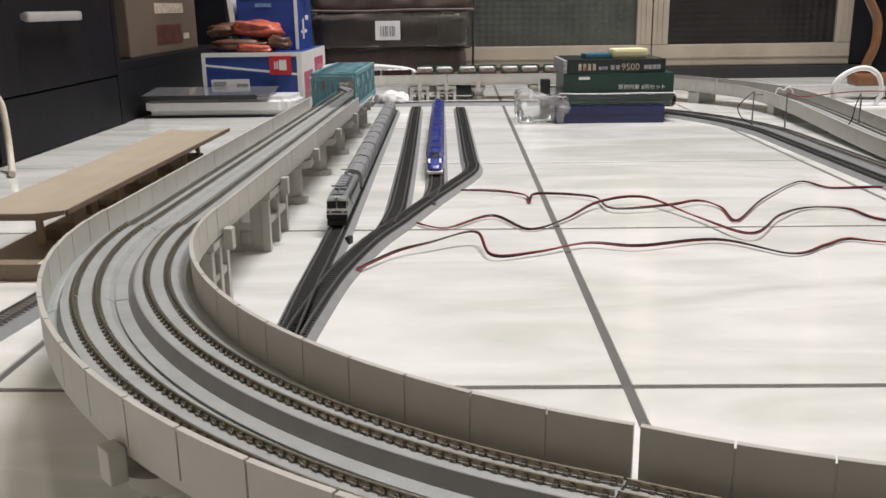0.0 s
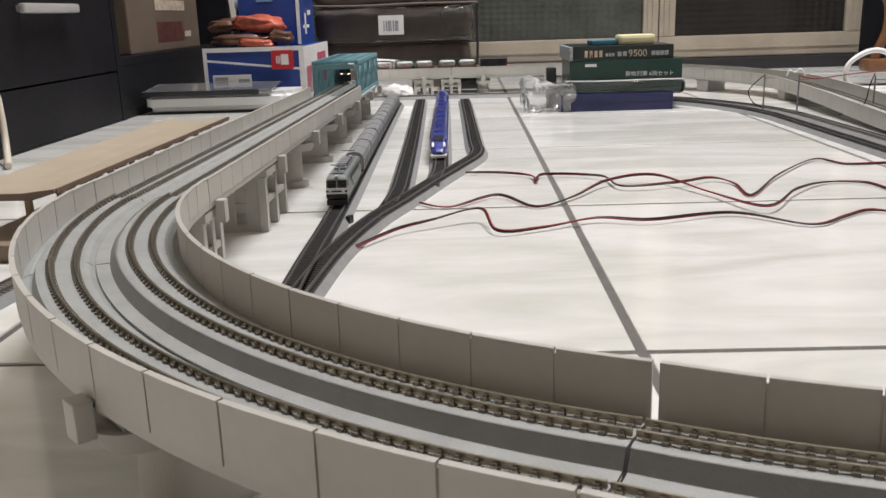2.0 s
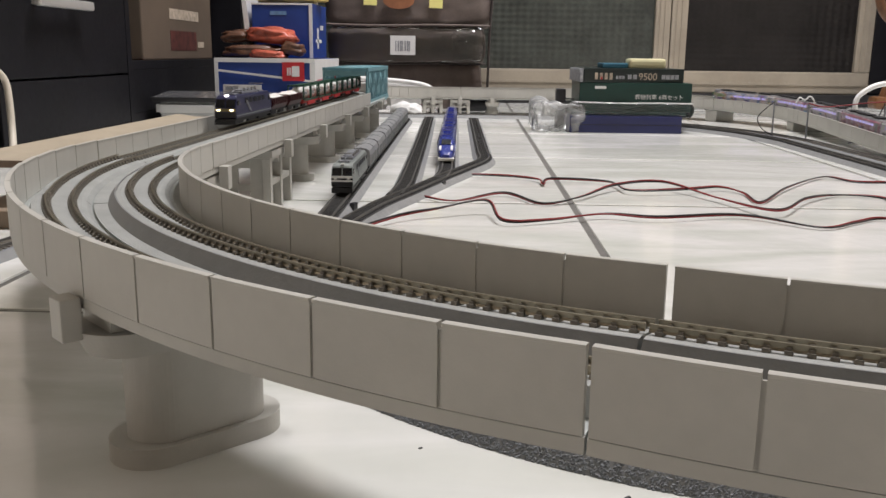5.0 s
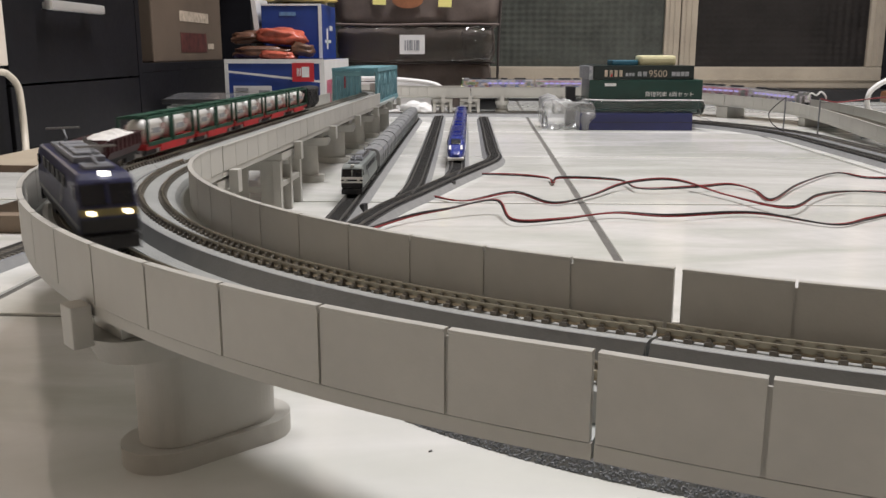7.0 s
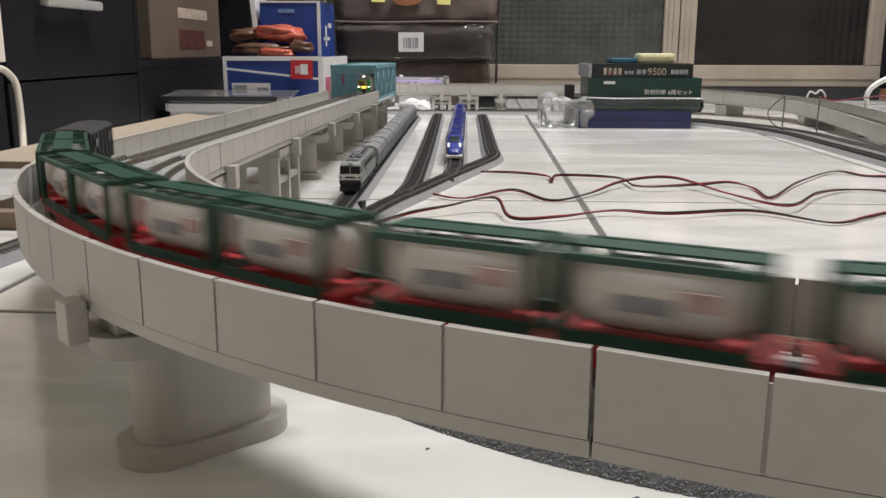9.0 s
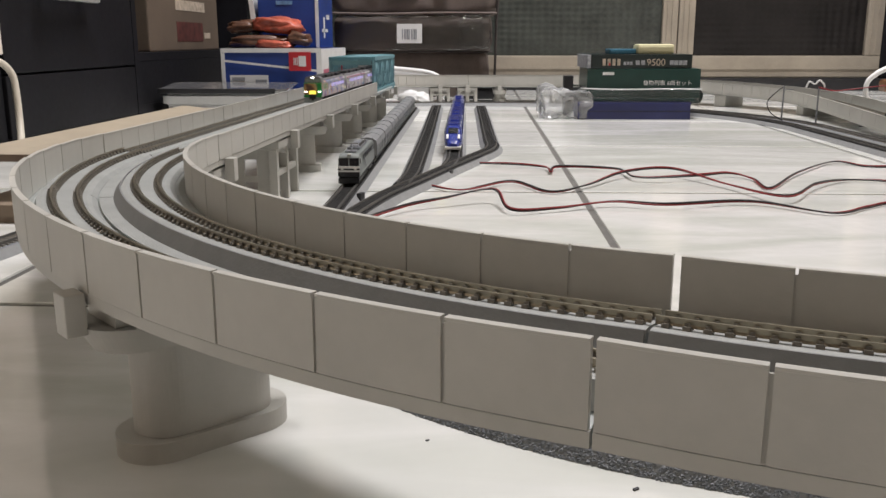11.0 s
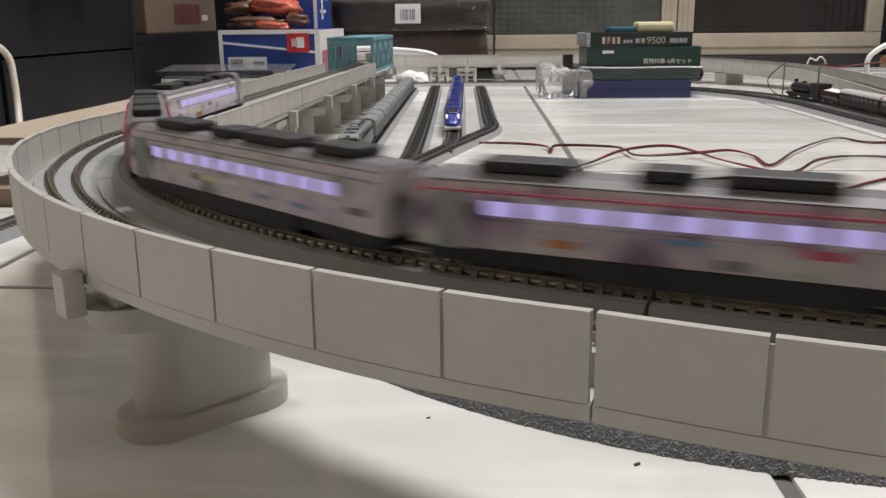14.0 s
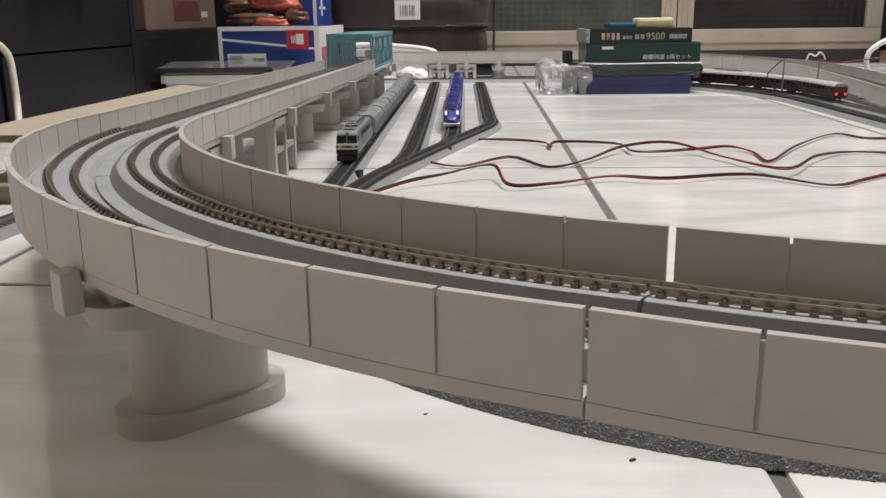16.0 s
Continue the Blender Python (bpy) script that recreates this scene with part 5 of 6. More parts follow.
def hopper(label, group, body="maroon", load="lime", L=0.060):
    v = thing("hopper_wagon", label, "wagon", group)
    prof = [(-0.0070, 0.0062), (0.0070, 0.0062), (0.0095, 0.0105), (0.0095, 0.0166), (0.0088, 0.0166), (0.0088, 0.0154), (-0.0088, 0.0154), (-0.0088, 0.0166), (-0.0095, 0.0166), (-0.0095, 0.0105)]
    part("hopper_body", prism(B(), prof, -L / 2, L / 2), body, v)
    for sg in (-1, 1):
        for k in range(8):
            x = -L / 2 + 0.003 + (L - 0.006) * k / 7
            part("rib", box(B(), x - 0.0006, x + 0.0006, min(sg * 0.0095, sg * 0.0102), max(sg * 0.0095, sg * 0.0102), 0.0105, 0.0164), body, v)
        part("top_rim", box(B(), -L / 2, L / 2, min(sg * 0.0095, sg * 0.0104), max(sg * 0.0095, sg * 0.0104), 0.0165, 0.0172), body, v)
        part("end_plate", box(B(), min(sg * L / 2, sg * (L / 2 - 0.0008)), max(sg * L / 2, sg * (L / 2 - 0.0008)), -0.0086, 0.0086, 0.0155, 0.0172), body, v)
    nx, ny = 28, 8
    bm = B()
    g = [[bm.verts.new((-L / 2 + 0.001 + (L - 0.002) * i / nx, -0.0084 + 0.0168 * j / ny, 0.0158 + (0.0024 + 0.0012 * math.cos(i * 0.9)) * math.sin(math.pi * j / ny) * min(1, i / 3, (nx - i) / 3) + 0.0004 * rnd.random())) for j in range(ny + 1)] for i in range(nx + 1)]
    for i in range(nx):
        for j in range(ny):
            bm.faces.new((g[i][j], g[i + 1][j], g[i + 1][j + 1], g[i][j + 1]))
    part("load", bm, load, v, "heaped white crushed stone" if load == "lime" else "heaped dark load")
    part("underframe", box(B(), -L / 2, L / 2, -0.0068, 0.0068, 0.0042, 0.0061), "under", v)
    for x in (-L / 2 + 0.014, L / 2 - 0.014):
        bogie(v, x, 0.0088)
    coupler(v, L)
    return v


def brake_van(label, group):
    L, w = 0.056, 0.0094
    v = thing("brake_van", label, "wagon", group)
    part("body", box(B(), -L / 2, L / 2, -w, w, 0.0062, 0.0218, bevel=0.0006), "black", v)
    part("roof", prism(B(), [(-w - 0.0004, 0.0219), (w + 0.0004, 0.0219), (w - 0.002, 0.0238), (0, 0.0244), (-w + 0.002, 0.0238)], -L / 2 - 0.0005, L / 2 + 0.0005), "under", v)
    for sg in (-1, 1):
        y0, y1 = min(sg * w, sg * (w + 0.0006)), max(sg * w, sg * (w + 0.0006))
        for k in range(6):
            x = -L / 2 + 0.004 + (L - 0.008) * k / 5
            part("rib", box(B(), x - 0.0006, x + 0.0006, y0, y1, 0.0066, 0.0214), "black", v)
        for x in (-0.016, 0.016):
            part("window", box(B(), x - 0.003, x + 0.003, y0, y1, 0.0150, 0.0190), "window", v)
    part("underframe", box(B(), -L / 2, L / 2, -0.0078, 0.0078, 0.0035, 0.0061), "under", v)
    for x in (-0.015, 0.015):
        bogie(v, x, 0.0085)
    for y in (-0.006, 0.006):
        part("tail_lamp", box(B(), -L / 2 - 0.001, -L / 2, y - 0.001, y + 0.001, 0.0085, 0.0105), "redlamp", v)
    coupler(v, L)
    return v


def tank_wagon(label, group):
    L = 0.084
    v = thing("tank_wagon", label, "wagon", group)
    part("underframe", box(B(), -L / 2, L / 2, -0.0085, 0.0085, 0.0045, 0.0066), "red_frame", v, "red wagon underframe")
    for sg in (-1, 1):
        part("side_sill", box(B(), -0.022, 0.022, min(sg * 0.0086, sg * 0.0094), max(sg * 0.0086, sg * 0.0094), 0.0022, 0.0066), "red_frame", v)
        part("end_deck", box(B(), min(sg * L / 2, sg * (L / 2 - 0.006)), max(sg * L / 2, sg * (L / 2 - 0.006)), -0.0088, 0.0088, 0.0067, 0.0080), "red_frame", v)
        bogie(v, sg * 0.029, 0.0088)
    for c in (-0.0205, 0.0205):
        q = part("tank_container", drum(B(), c - 0.0168, c + 0.0168, 0, 0.0152, 0.0074), "tank_white", v, "white tank in a green frame")
        h = 0.0185
        for sx in (-1, 1):
            for sy in (-1, 1):
                part("frame_post", box(B(), c + sx * h - 0.0008, c + sx * h + 0.0008, sy * 0.0086 - 0.0008, sy * 0.0086 + 0.0008, 0.0069, 0.0236), "green", q)
            for z in (0.0075, 0.0232):
                part("frame_end", box(B(), c + sx * h - 0.0007, c + sx * h + 0.0007, -0.0078, 0.0078, z - 0.0007, z + 0.0007), "green", q)
        for sy in (-1, 1):
            for z, t in ((0.0077, 0.0011), (0.0231, 0.0007)):
                part("frame_rail", box(B(), c - h + 0.0009, c + h - 0.0009, sy * 0.0086 - 0.0007, sy * 0.0086 + 0.0007, z - t, z + t), "green", q)
        part("top_walkway", box(B(), c - h, c + h, -0.0034, 0.0034, 0.0240, 0.0245), "green", q)
        for k in range(-2, 3):
            part("top_rung", box(B(), c + k * 0.008 - 0.0006, c + k * 0.008 + 0.0006, -0.0080, 0.0080, 0.0234, 0.0239), "green", q)
        part("tank_mark", box(B(), c - 0.008, c + 0.004, -0.0077, -0.0073, 0.0135, 0.0165), "greyprint", q)
        part("red_mark", box(B(), c + 0.005, c + 0.012, -0.0077, -0.0070, 0.0150, 0.0185), "faded_mark", q)
        part("tank_mark", box(B(), c - 0.004, c + 0.008, 0.0073, 0.0077, 0.0135, 0.0165), "greyprint", q)
        part("red_mark", box(B(), c - 0.013, c - 0.006, 0.0070, 0.0077, 0.0150, 0.0185), "faded_mark", q)
        part("hatch", drum(B(), c - 0.002, c + 0.002, 0, 0.0228, 0.0014, 8), "tank_white", q)
    coupler(v, L)
    return v


def zoo_car(k, label, group):
    L, w = 0.142, 0.0090
    v = thing("railcar", label, "railcar", group)
    ink = ("mural_blue", "mural_purple", "mural_pale", "mural_red", "mural_pale")[k]
    front, rear = k == 0, k == 4
    arch = [(-w, 0.0066), (w, 0.0066), (w + 0.0002, 0.010), (w - 0.0003, 0.0195), (w - 0.0015, 0.0222), (w - 0.004, 0.0235), (-w + 0.004, 0.0235), (-w + 0.0015, 0.0222), (-w + 0.0003, 0.0195), (-w - 0.0002, 0.010)]
    part("body", prism(B(), arch, -L / 2, L / 2), ink, v, "body with printed animal livery")
    part("roof", prism(B(), [(-w + 0.0012, 0.0226), (w - 0.0012, 0.0226), (w - 0.004, 0.0241), (-w + 0.004, 0.0241)], -L / 2 + 0.001, L / 2 - 0.001), "zoo_roof", v)
    for x, hx in ((-0.045, 0.012), (-0.012, 0.007), (0.012, 0.013), (0.045, 0.010)):
        part("roof_unit", box(B(), x - hx, x + hx, -0.0055, 0.0055, 0.0242, 0.0272, bevel=0.0012), "under", v)
    for sg in (-1, 1):
        y0, y1 = min(sg * (w - 0.0004), sg * (w + 0.0003)), max(sg * (w - 0.0004), sg * (w + 0.0003))
        a, b = (-0.054, 0.022) if front else (-0.054, 0.054)
        ws = part("window_band", box(B(), a, b, y0, y1, 0.0148, 0.0182), "zoo_win", v, "violet lit window band")
        n = int((b - a) / 0.0108)
        for j in range(n + 1):
            x = a + j * (b - a) / n
            part("window_post", box(B(), x - 0.0014, x + 0.0014, y0 - 0.0001, y1 + 0.0001, 0.0148, 0.0182), ink, ws)
        part("window_surround", box(B(), a - 0.003, b + 0.003, min(sg * (w - 0.0004), sg * (w + 0.0001)), max(sg * (w - 0.0004), sg * (w + 0.0001)), 0.0138, 0.0192), ink, v)
        part("door", box(B(), -0.066, -0.058, y0, y1, 0.0062, 0.0205), "silver", v)
        e0, e1 = min(sg * w, sg * (w + 0.0004)), max(sg * w, sg * (w + 0.0004))
        part("printed_side", box(B(), -0.0565, 0.0685, e0, e1, 0.0068, 0.0137), ink, v, "colourful printed animal livery")
        part("printed_side", box(B(), -0.0565, 0.0685, e0, e1 if sg > 0 else e1, 0.0193, 0.0199), ink, v, "colourful printed animal livery")
        if front:
            part("printed_panel", box(B(), 0.040, 0.066, e0, e1, 0.0138, 0.0192), "mural_leopard", v, "leopard print panel")
        pick = random.Random(31 * k + sg)
        for j in range(7):
            x, hx = pick.uniform(-0.066, 0.064), pick.uniform(0.0015, 0.006)
            z = pick.uniform(0.0072, 0.0120)
            c = pick.choice(("zoo_pink", "zoo_cyan", "tank_white", "zoo_orange", "zoo_roof", "zoo_roof", "cream"))
            g = w + 0.00045 + 0.00002 * j
            part("printed_patch", box(B(), x - hx, x + hx, min(sg * w, sg * g), max(sg * w, sg * g), z, z + pick.uniform(0.001, 0.0025)), c, v)
        part("top_line", box(B(), -L / 2 + 0.001, L / 2 - 0.001, e0, e1, 0.0200, 0.0206), "zoo_pink" if k in (1, 3) else "silver", v)
        part("skirt", box(B(), -0.032, 0.032, min(sg * 0.0084, sg * 0.0090), max(sg * 0.0084, sg * 0.0090), 0.0012, 0.0064), "under", v)
    part("underframe", box(B(), -L / 2 + 0.002, L / 2 - 0.002, -0.008, 0.008, 0.0028, 0.0064), "under", v)
    for x in (-0.049, 0.049):
        bogie(v, x, 0.0105)
    for end, sg in ((front, 1), (rear, -1)):
        if not end:
            continue
        x = sg * L / 2
        f = part("cab_face", box(B(), min(x, x + sg * 0.002), max(x, x + sg * 0.002), -w, w, 0.0065, 0.0205, bevel=0.0008), "zoo_green" if front else "zoo_roof", v, "bright green cab face" if front else "grey cab face")
        part("face_panel", box(B(), min(x + sg * 0.002, x + sg * 0.0024), max(x + sg * 0.002, x + sg * 0.0024), -0.0082, 0.0045, 0.0092, 0.0200), "mural_leopard" if front else "mural_pale", f, "printed cab patch")
        part("head_board", box(B(), min(x + sg * 0.0024, x + sg * 0.0030), max(x + sg * 0.0024, x + sg * 0.0030), -0.0031, 0.0031, 0.0098, 0.0130), "board" if front else "paper", f, "glowing yellow head board")
        for y in (-0.0068, 0.0068):
            part("headlight", box(B(), min(x + sg * 0.0021, x + sg * 0.0030), max(x + sg * 0.0021, x + sg * 0.0030), y - 0.0013, y + 0.0013, 0.0115, 0.0125), "lampw" if front else "amber", f)
        part("gangway", box(B(), min(x + sg * 0.002, x + sg * 0.0032), max(x + sg * 0.002, x + sg * 0.0032), -0.0032, 0.0032, 0.0048, 0.0090), "under", f)
        part("apron", box(B(), min(x, x + sg * 0.0025), max(x, x + sg * 0.0025), -w, w, 0.0012, 0.0064, bevel=0.0005), "silver", f)
        c = part("cab_roof", prism(B(), [(-0.0085, 0.0206), (0.0085, 0.0206), (0.0075, 0.0252), (0.005, 0.0268), (-0.005, 0.0268), (-0.0075, 0.0252)], min(x, x - sg * 0.012), max(x, x - sg * 0.012)), "zoo_roof", v, "dark raised cab roof")
        part("cab_window", box(B(), min(x, x + sg * 0.0006), max(x, x + sg * 0.0006), -0.0072, 0.0072, 0.0212, 0.0245), "silver", c)
        part("roof_light", box(B(), min(x, x + sg * 0.001), max(x, x + sg * 0.001), -0.0012, 0.0012, 0.0250, 0.0262), "lampw" if front else "tank_white", c)
    coupler(v, L)
    return v


def coach(label, group, tail=False):
    L, w = 0.118, 0.0094
    v = thing("brown_coach", label, "coach", group)
    part("body", box(B(), -L / 2, L / 2, -w, w, 0.0055, 0.0182, bevel=0.0005), "coach", v)
    part("roof", prism(B(), [(-w, 0.0184), (w, 0.0184), (w - 0.001, 0.0205), (w - 0.0045, 0.0226), (-w + 0.0045, 0.0226), (-w + 0.001, 0.0205)], -L / 2, L / 2), "coach_roof", v)
    for sg in (-1, 1):
        for k in range(9):
            x = -0.05 + k * 0.0125
            part("window", box(B(), x - 0.004, x + 0.004, min(sg * w, sg * (w + 0.0003)), max(sg * w, sg * (w + 0.0003)), 0.0122, 0.0165), "window", v)
    part("underframe", box(B(), -L / 2, L / 2, -0.008, 0.008, 0.003, 0.0054), "under", v)
    for x in (-0.042, 0.042):
        bogie(v, x, 0.0095)
    coupler(v, L)
    if tail:
        for y in (-0.006, 0.006):
            part("tail_lamp", box(B(), -L / 2 - 0.0012, -L / 2, y - 0.0013, y + 0.0013, 0.0078, 0.0100), "redlamp", v)
    return v


def old_loco(group):
    L, w = 0.098, 0.0094
    v = thing("old_locomotive", "black old-style locomotive with small cab", "locomotive", group)
    part("frame", box(B(), -L / 2, L / 2, -w, w, 0.004, 0.0075, bevel=0.0004), "under", v)
    part("boiler", drum(B(), -0.02, 0.048, 0, 0.0145, 0.0072), "black", v)
    part("cab", box(B(), -0.046, -0.021, -w, w, 0.0076, 0.0225, bevel=0.0008), "black", v)
    part("chimney", upright(B(), [(0.038 + 0.0026 * math.cos(a), 0.0026 * math.sin(a)) for a in [k * math.tau / 12 for k in range(12)]], 0.0205, 0.0262), "black", v)
    part("steam_dome", upright(B(), [(0.014 + 0.0034 * math.cos(a), 0.0034 * math.sin(a)) for a in [k * math.tau / 12 for k in range(12)]], 0.0205, 0.0238), "black", v)
    for x in (-0.036, 0.0, 0.036):
        bogie(v, x, 0.0115)
    part("cab_roof", box(B(), -0.048, -0.019, -w - 0.0005, w + 0.0005, 0.0226, 0.0238, bevel=0.0005), "black", v)
    coupler(v, L)
    return v


# the moving trains
FREIGHT = "blue electric freight train"
ZOO = "zoo express railcars"
BROWN = "old brown passenger train"
loco = box_loco("blue_locomotive", "deep blue electric locomotive with lit headlights", "loco_blue", "amber", True, FREIGHT)
freight = [(loco, 0.121)]
for k in range(2):
    freight.append((hopper("maroon hopper wagon heaped with white stone", FREIGHT), 0.0715))
tank = tank_wagon("white tanks in green frames on red wagon", FREIGHT)
freight.append((tank, 0.0895))
for k in range(4):
    freight.append((copy_thing(tank, Matrix()), 0.0895))
freight.append((brake_van("tall black brake van at the train's end", FREIGHT), 0.062))
zoo = [(zoo_car(k, "silver zoo express railcar with violet lit windows" if k else "green-faced zoo express railcar with lit headlights", ZOO), 0.147) for k in range(5)]
brown = [(old_loco(BROWN), 0.102), (hopper("low maroon wagon with a white load", BROWN), 0.066)]
for k in range(3):
    brown.append((coach("brown passenger coach with pale roof" if k < 2 else "brown passenger coach with red tail lamps", BROWN, k == 2), 0.122))

# parked silver locomotive with covered wagons
m0 = lambda s: pose(-0.190 - 0.0172 * (s - 0.30), s, 0.0083, 0, 0, 0) @ pose(0, 0, 0, 0, 0, -90 + 1.0)
PARK = "parked silver freight train"
silver = box_loco("silver_locomotive", "parked silver electric locomotive with dark front band", "silver", "tank_white", False, PARK, m0(0.373))
gw = thing("covered_wagon", "parked grey covered wagon with rounded roof", "wagon", PARK, m0(0.50))
ar = [(-0.0094, 0.006), (0.0094, 0.006), (0.0096, 0.016), (0.0082, 0.0205), (0.005, 0.0228), (0, 0.0236), (-0.005, 0.0228), (-0.0082, 0.0205), (-0.0096, 0.016)]
part("body", prism(B(), ar, -0.044, 0.044), "grey_car", gw)
part("underframe", box(B(), -0.044, 0.044, -0.008, 0.008, 0.0035, 0.0058), "under", gw)
for x in (-0.03, 0.03):
    bogie(gw, x, 0.009)
for x in (-0.030, -0.010, 0.010, 0.030):
    for sg in (-1, 1):
        part("side_rib", box(B(), x - 0.0008, x + 0.0008, min(sg * 0.0095, sg * 0.0102), max(sg * 0.0095, sg * 0.0102), 0.0062, 0.0158), "silver", gw)
part("roof_rib", prism(B(), [(-0.0098, 0.016), (-0.0084, 0.0208), (-0.005, 0.0232), (0, 0.024), (0.005, 0.0232), (0.0084, 0.0208), (0.0098, 0.016)], -0.0012, 0.0012), "silver", gw)
coupler(gw, 0.088)
for k in range(1, 7):
    copy_thing(gw, m0(0.50 + 0.0945 * k))

# parked blue express
EX = "parked blue express"
mx = lambda s: pose(-0.1128 - 0.0145 * (s - 0.55), s, 0.0083, 0, 0, -90 + 0.9)


def express(nose, m):
    L, w = 0.148, 0.0102
    v = thing("blue_express_car", "parked glossy blue express car" + (" with sloped nose" if nose else ""), "railcar", EX, m)
    arch = [(-w, 0.0030), (w, 0.0030), (w + 0.0002, 0.011), (w - 0.0006, 0.0175), (w - 0.003, 0.0218), (w - 0.006, 0.0232), (-w + 0.006, 0.0232), (-w + 0.003, 0.0218), (-w + 0.0006, 0.0175), (-w - 0.0002, 0.011)]
    bm = B()
    rings = []
    xs = [-L / 2, L / 2 - 0.045, L / 2 - 0.03, L / 2 - 0.015, L / 2 - 0.004, L / 2] if nose else [-L / 2, L / 2]
    for i, x in enumerate(xs):
        kz, ky = ((1, 1), (1, 1), (0.86, 0.96), (0.58, 0.86), (0.34, 0.66), (0.22, 0.40))[i] if nose else (1, 1)
        rings.append([bm.verts.new((x, y * ky, 0.003 + (z - 0.003) * kz)) for y, z in arch])
    n = len(arch)
    for u, q in zip(rings, rings[1:]):
        for k in range(n):
            bm.faces.new((u[k], u[(k + 1) % n], q[(k + 1) % n], q[k]))
    bm.faces.new(rings[0][::-1])
    bm.faces.new(rings[-1])
    part("body", bm, "express_blue", v)
    for sg in (-1, 1):
        for k in range(8 if nose else 11):
            x = -0.062 + k * 0.0122
            part("window", box(B(), x - 0.0036, x + 0.0036, min(sg * (w - 0.0005), sg * (w + 0.0003)), max(sg * (w - 0.0005), sg * (w + 0.0003)), 0.0130, 0.0162), "window", v)
        part("white_line", box(B(), -L / 2, L / 2 - (0.05 if nose else 0), min(sg * w, sg * (w + 0.0005)), max(sg * w, sg * (w + 0.0005)), 0.0062, 0.0080), "tank_white", v)
    if nose:
        part("windscreen", box(B(), -0.006, 0.006, -0.0055, 0.0055, -0.0004, 0.0006, m=pose(L / 2 - 0.0245, 0, 0.0187, 0, 20, 0), bevel=0.0004), "window", v, "black windscreen")
        for y in (-0.0062, 0.0062):
            part("nose_light", box(B(), -0.003, 0.003, y - 0.0012, y + 0.0012, -0.0006, 0.0008, m=pose(L / 2 - 0.011, 0, 0.0135, 0, 40, 0)), "tank_white", v)
        part("nose_skirt", box(B(), L / 2 - 0.012, L / 2 + 0.002, -0.0088, 0.0088, 0.0008, 0.0040, bevel=0.001), "tank_white", v, "white nose skirt")
    part("underframe", box(B(), -L / 2 + 0.003, L / 2 - 0.003, -0.008, 0.008, 0.001, 0.0029), "under", v)
    for x in (-0.05, 0.05 if not nose else 0.04):
        bogie(v, x, 0.0095)
    for x in (-0.03, 0.02):
        part("roof_box", box(B(), x - 0.008, x + 0.008, -0.005, 0.005, 0.0233, 0.0243, bevel=0.0004), "express_blue", v)
    return v


express(True, mx(0.622))
for k in range(1, 4):
    express(False, mx(0.622 + 0.151 * k))


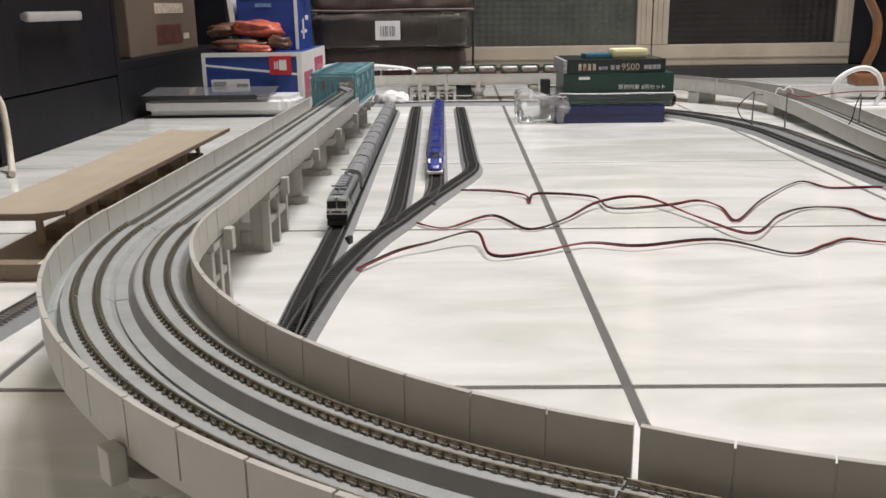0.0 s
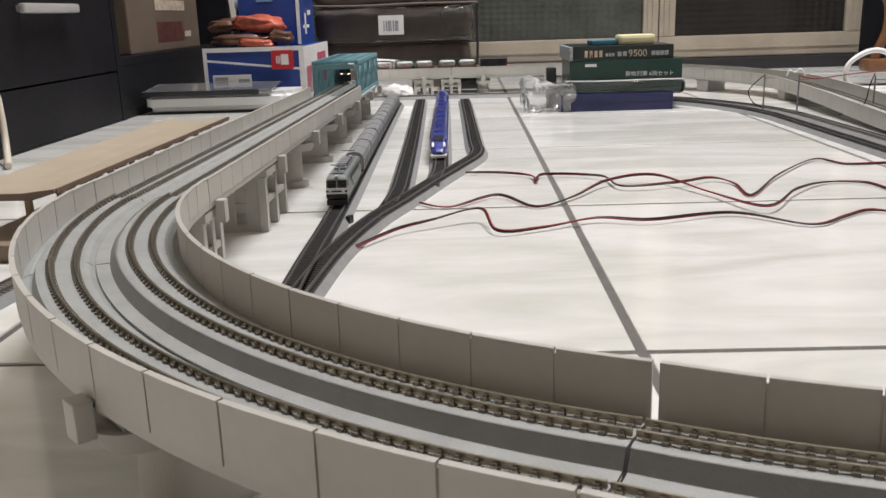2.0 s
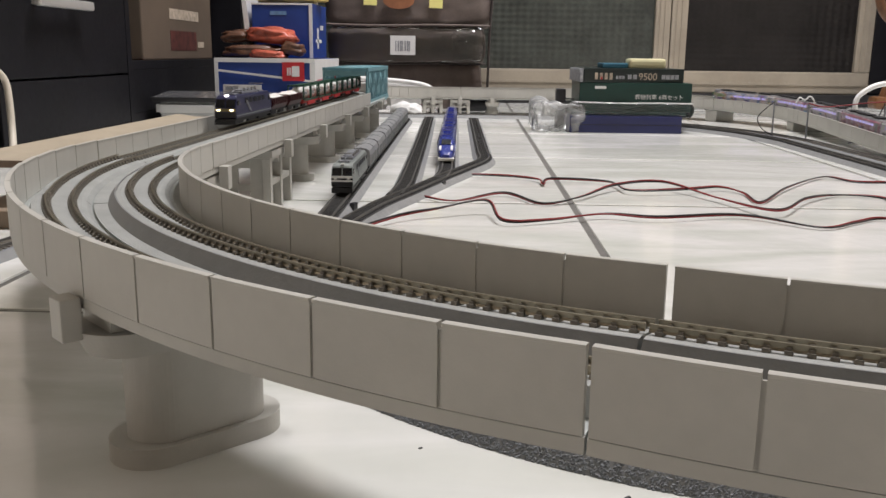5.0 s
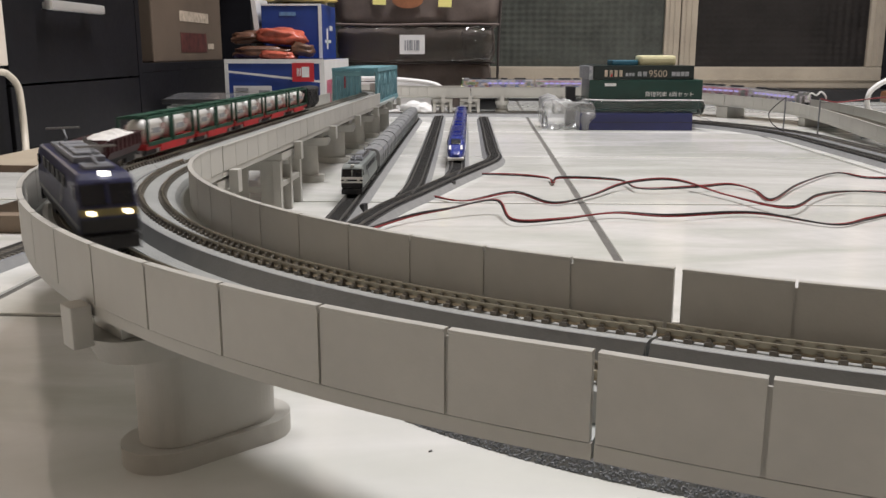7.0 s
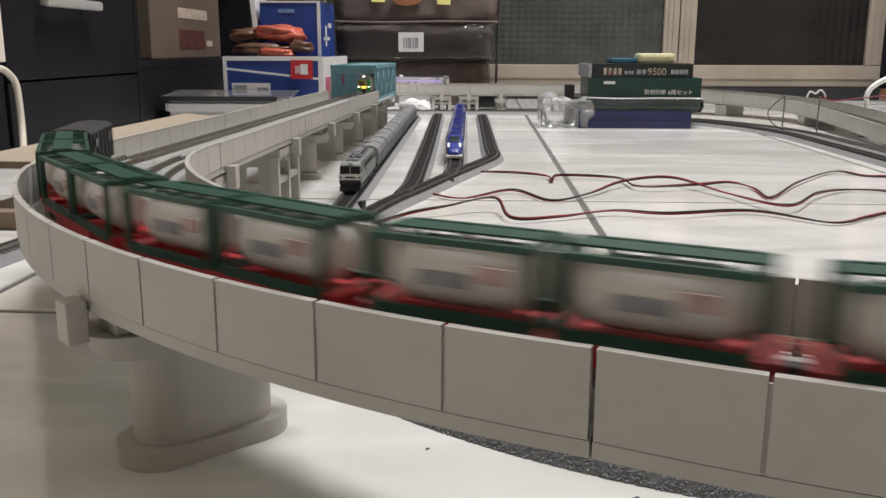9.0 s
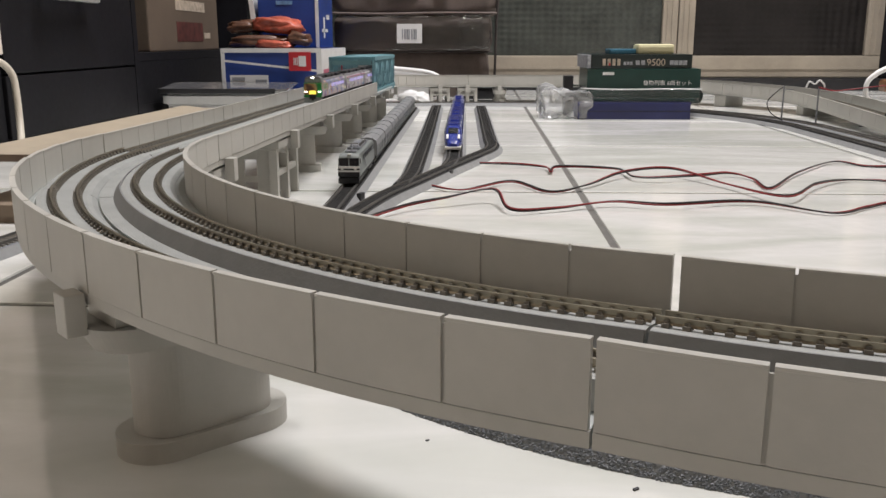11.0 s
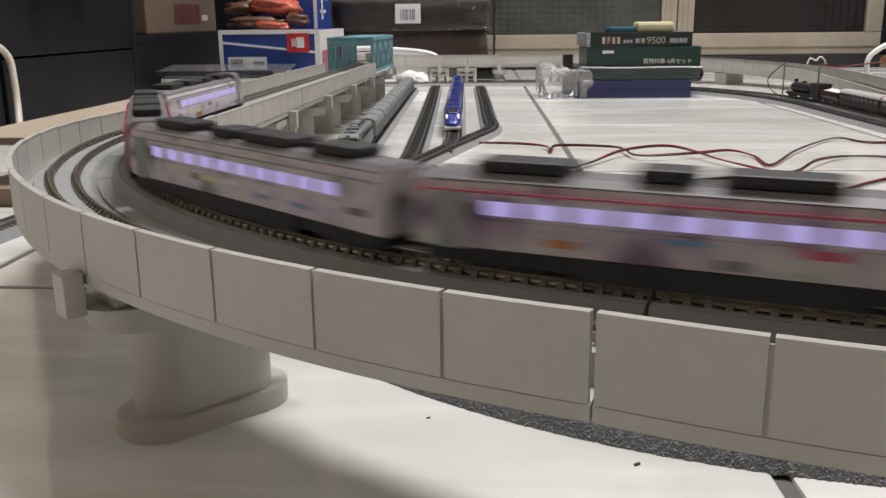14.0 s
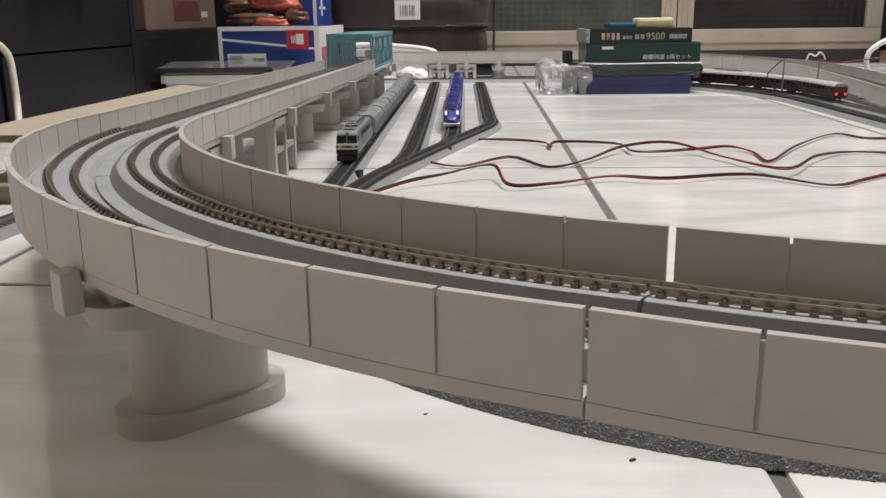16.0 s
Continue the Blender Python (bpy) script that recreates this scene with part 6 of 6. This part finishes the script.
# ---- movement ----
def follow(cars, heads, place):
    """Each car rides on two points of its line; heads: (seconds, length at the train's front)."""
    ts, ss = [h[0] for h in heads], [h[1] for h in heads]
    # smooth the speed between the given times
    slopes = np.gradient(np.array(ss), np.array(ts))

    def head(t):
        i = min(max(int(np.searchsorted(ts, t, side="right")) - 1, 0), len(ts) - 2)
        h = ts[i + 1] - ts[i]
        u = (t - ts[i]) / h
        return ((2 * u ** 3 - 3 * u ** 2 + 1) * ss[i] + (u ** 3 - 2 * u ** 2 + u) * h * slopes[i]
                + (-2 * u ** 3 + 3 * u ** 2) * ss[i + 1] + (u ** 3 - u ** 2) * h * slopes[i + 1])

    offset = 0.0
    for ob, pitch in cars:
        rows = []
        for k in range(161):
            t = k / 10
            c = head(t) - offset - pitch / 2
            a, b = place(c - pitch * 0.33), place(c + pitch * 0.33)
            d = b - a
            d.normalize()
            side = UP.cross(d).normalized()
            mid = (a + b) / 2
            rows.append((t, Matrix.Translation(mid) @ Matrix((d, side, d.cross(side))).transposed().to_4x4()))
        walk(ob, rows)
        offset += pitch


def upper(off):
    """Rail top of one track of the loop, by its own length from the start of the near curve."""
    grid = np.linspace(0, TOTAL, 2001)
    pts = [on_loop(s, off)[0] for s in grid[:-1]] + [on_loop(0, off)[0]]
    run = np.concatenate([[0], np.cumsum([(b - a).length for a, b in zip(pts, pts[1:])])])

    def place(s):
        return on_loop(float(np.interp(s % run[-1], run, grid)), off)[0] + UP * 0.0072
    return place


BROWN_X, BROWN_R = 0.393, 0.485


def lower(s):
    """Floor loop: length 0 where the curve begins."""
    if s < 0:
        return Vector((BROWN_X - s * 0.006, 0.84 + s, 0.0084))
    a = s / BROWN_R
    return Vector((-0.092 + BROWN_R * math.cos(a), 0.84 + BROWN_R * math.sin(a), 0.0084))


def motions():
    follow(freight, [(0, -1.19), (1, -1.035), (2, -0.87), (3, -0.645), (4, -0.425), (5, -0.2), (6.3, 0.100), (7, 0.273), (7.5, 0.411), (8, 0.554), (8.5, 0.6926), (9, 0.8315), (9.5, 0.97), (10.5, 1.22), (11.3, 1.40), (12, 1.47), (13, 1.48), (16, 1.48)], upper(SPACING / 2))
    inner = TOTAL - math.pi * SPACING
    a, h = s_far(-0.127) + 0.026, 1.45 - inner
    follow(zoo, [(0, h - 0.02), (2.6, h - 0.01), (3.2, h + 0.08), (3.6, h + 0.27), (3.8, h + 0.388), (4.0, h + 0.485), (4.2, h + 0.57), (5.0, h + 0.87), (6.3, a - 0.17), (7, a), (7.5, a + 0.11), (8, a + 0.36), (8.5, a + 0.63), (9, a + 0.76), (10, -0.62), (10.7, -0.45), (11.4, -0.24), (12, -0.03), (12.5, 0.133), (13, 0.317), (13.3, 0.41), (14, 0.641), (14.5, 0.806), (15, 0.986), (15.3, 1.095), (16, 1.34)], upper(-SPACING / 2))
    follow(brown, [(0, -1.6), (10, -1.0), (11.3, -0.42), (12, -0.25), (13, -0.05), (14, 0.12), (15, 0.31), (16, 0.50)], lower)


motions()
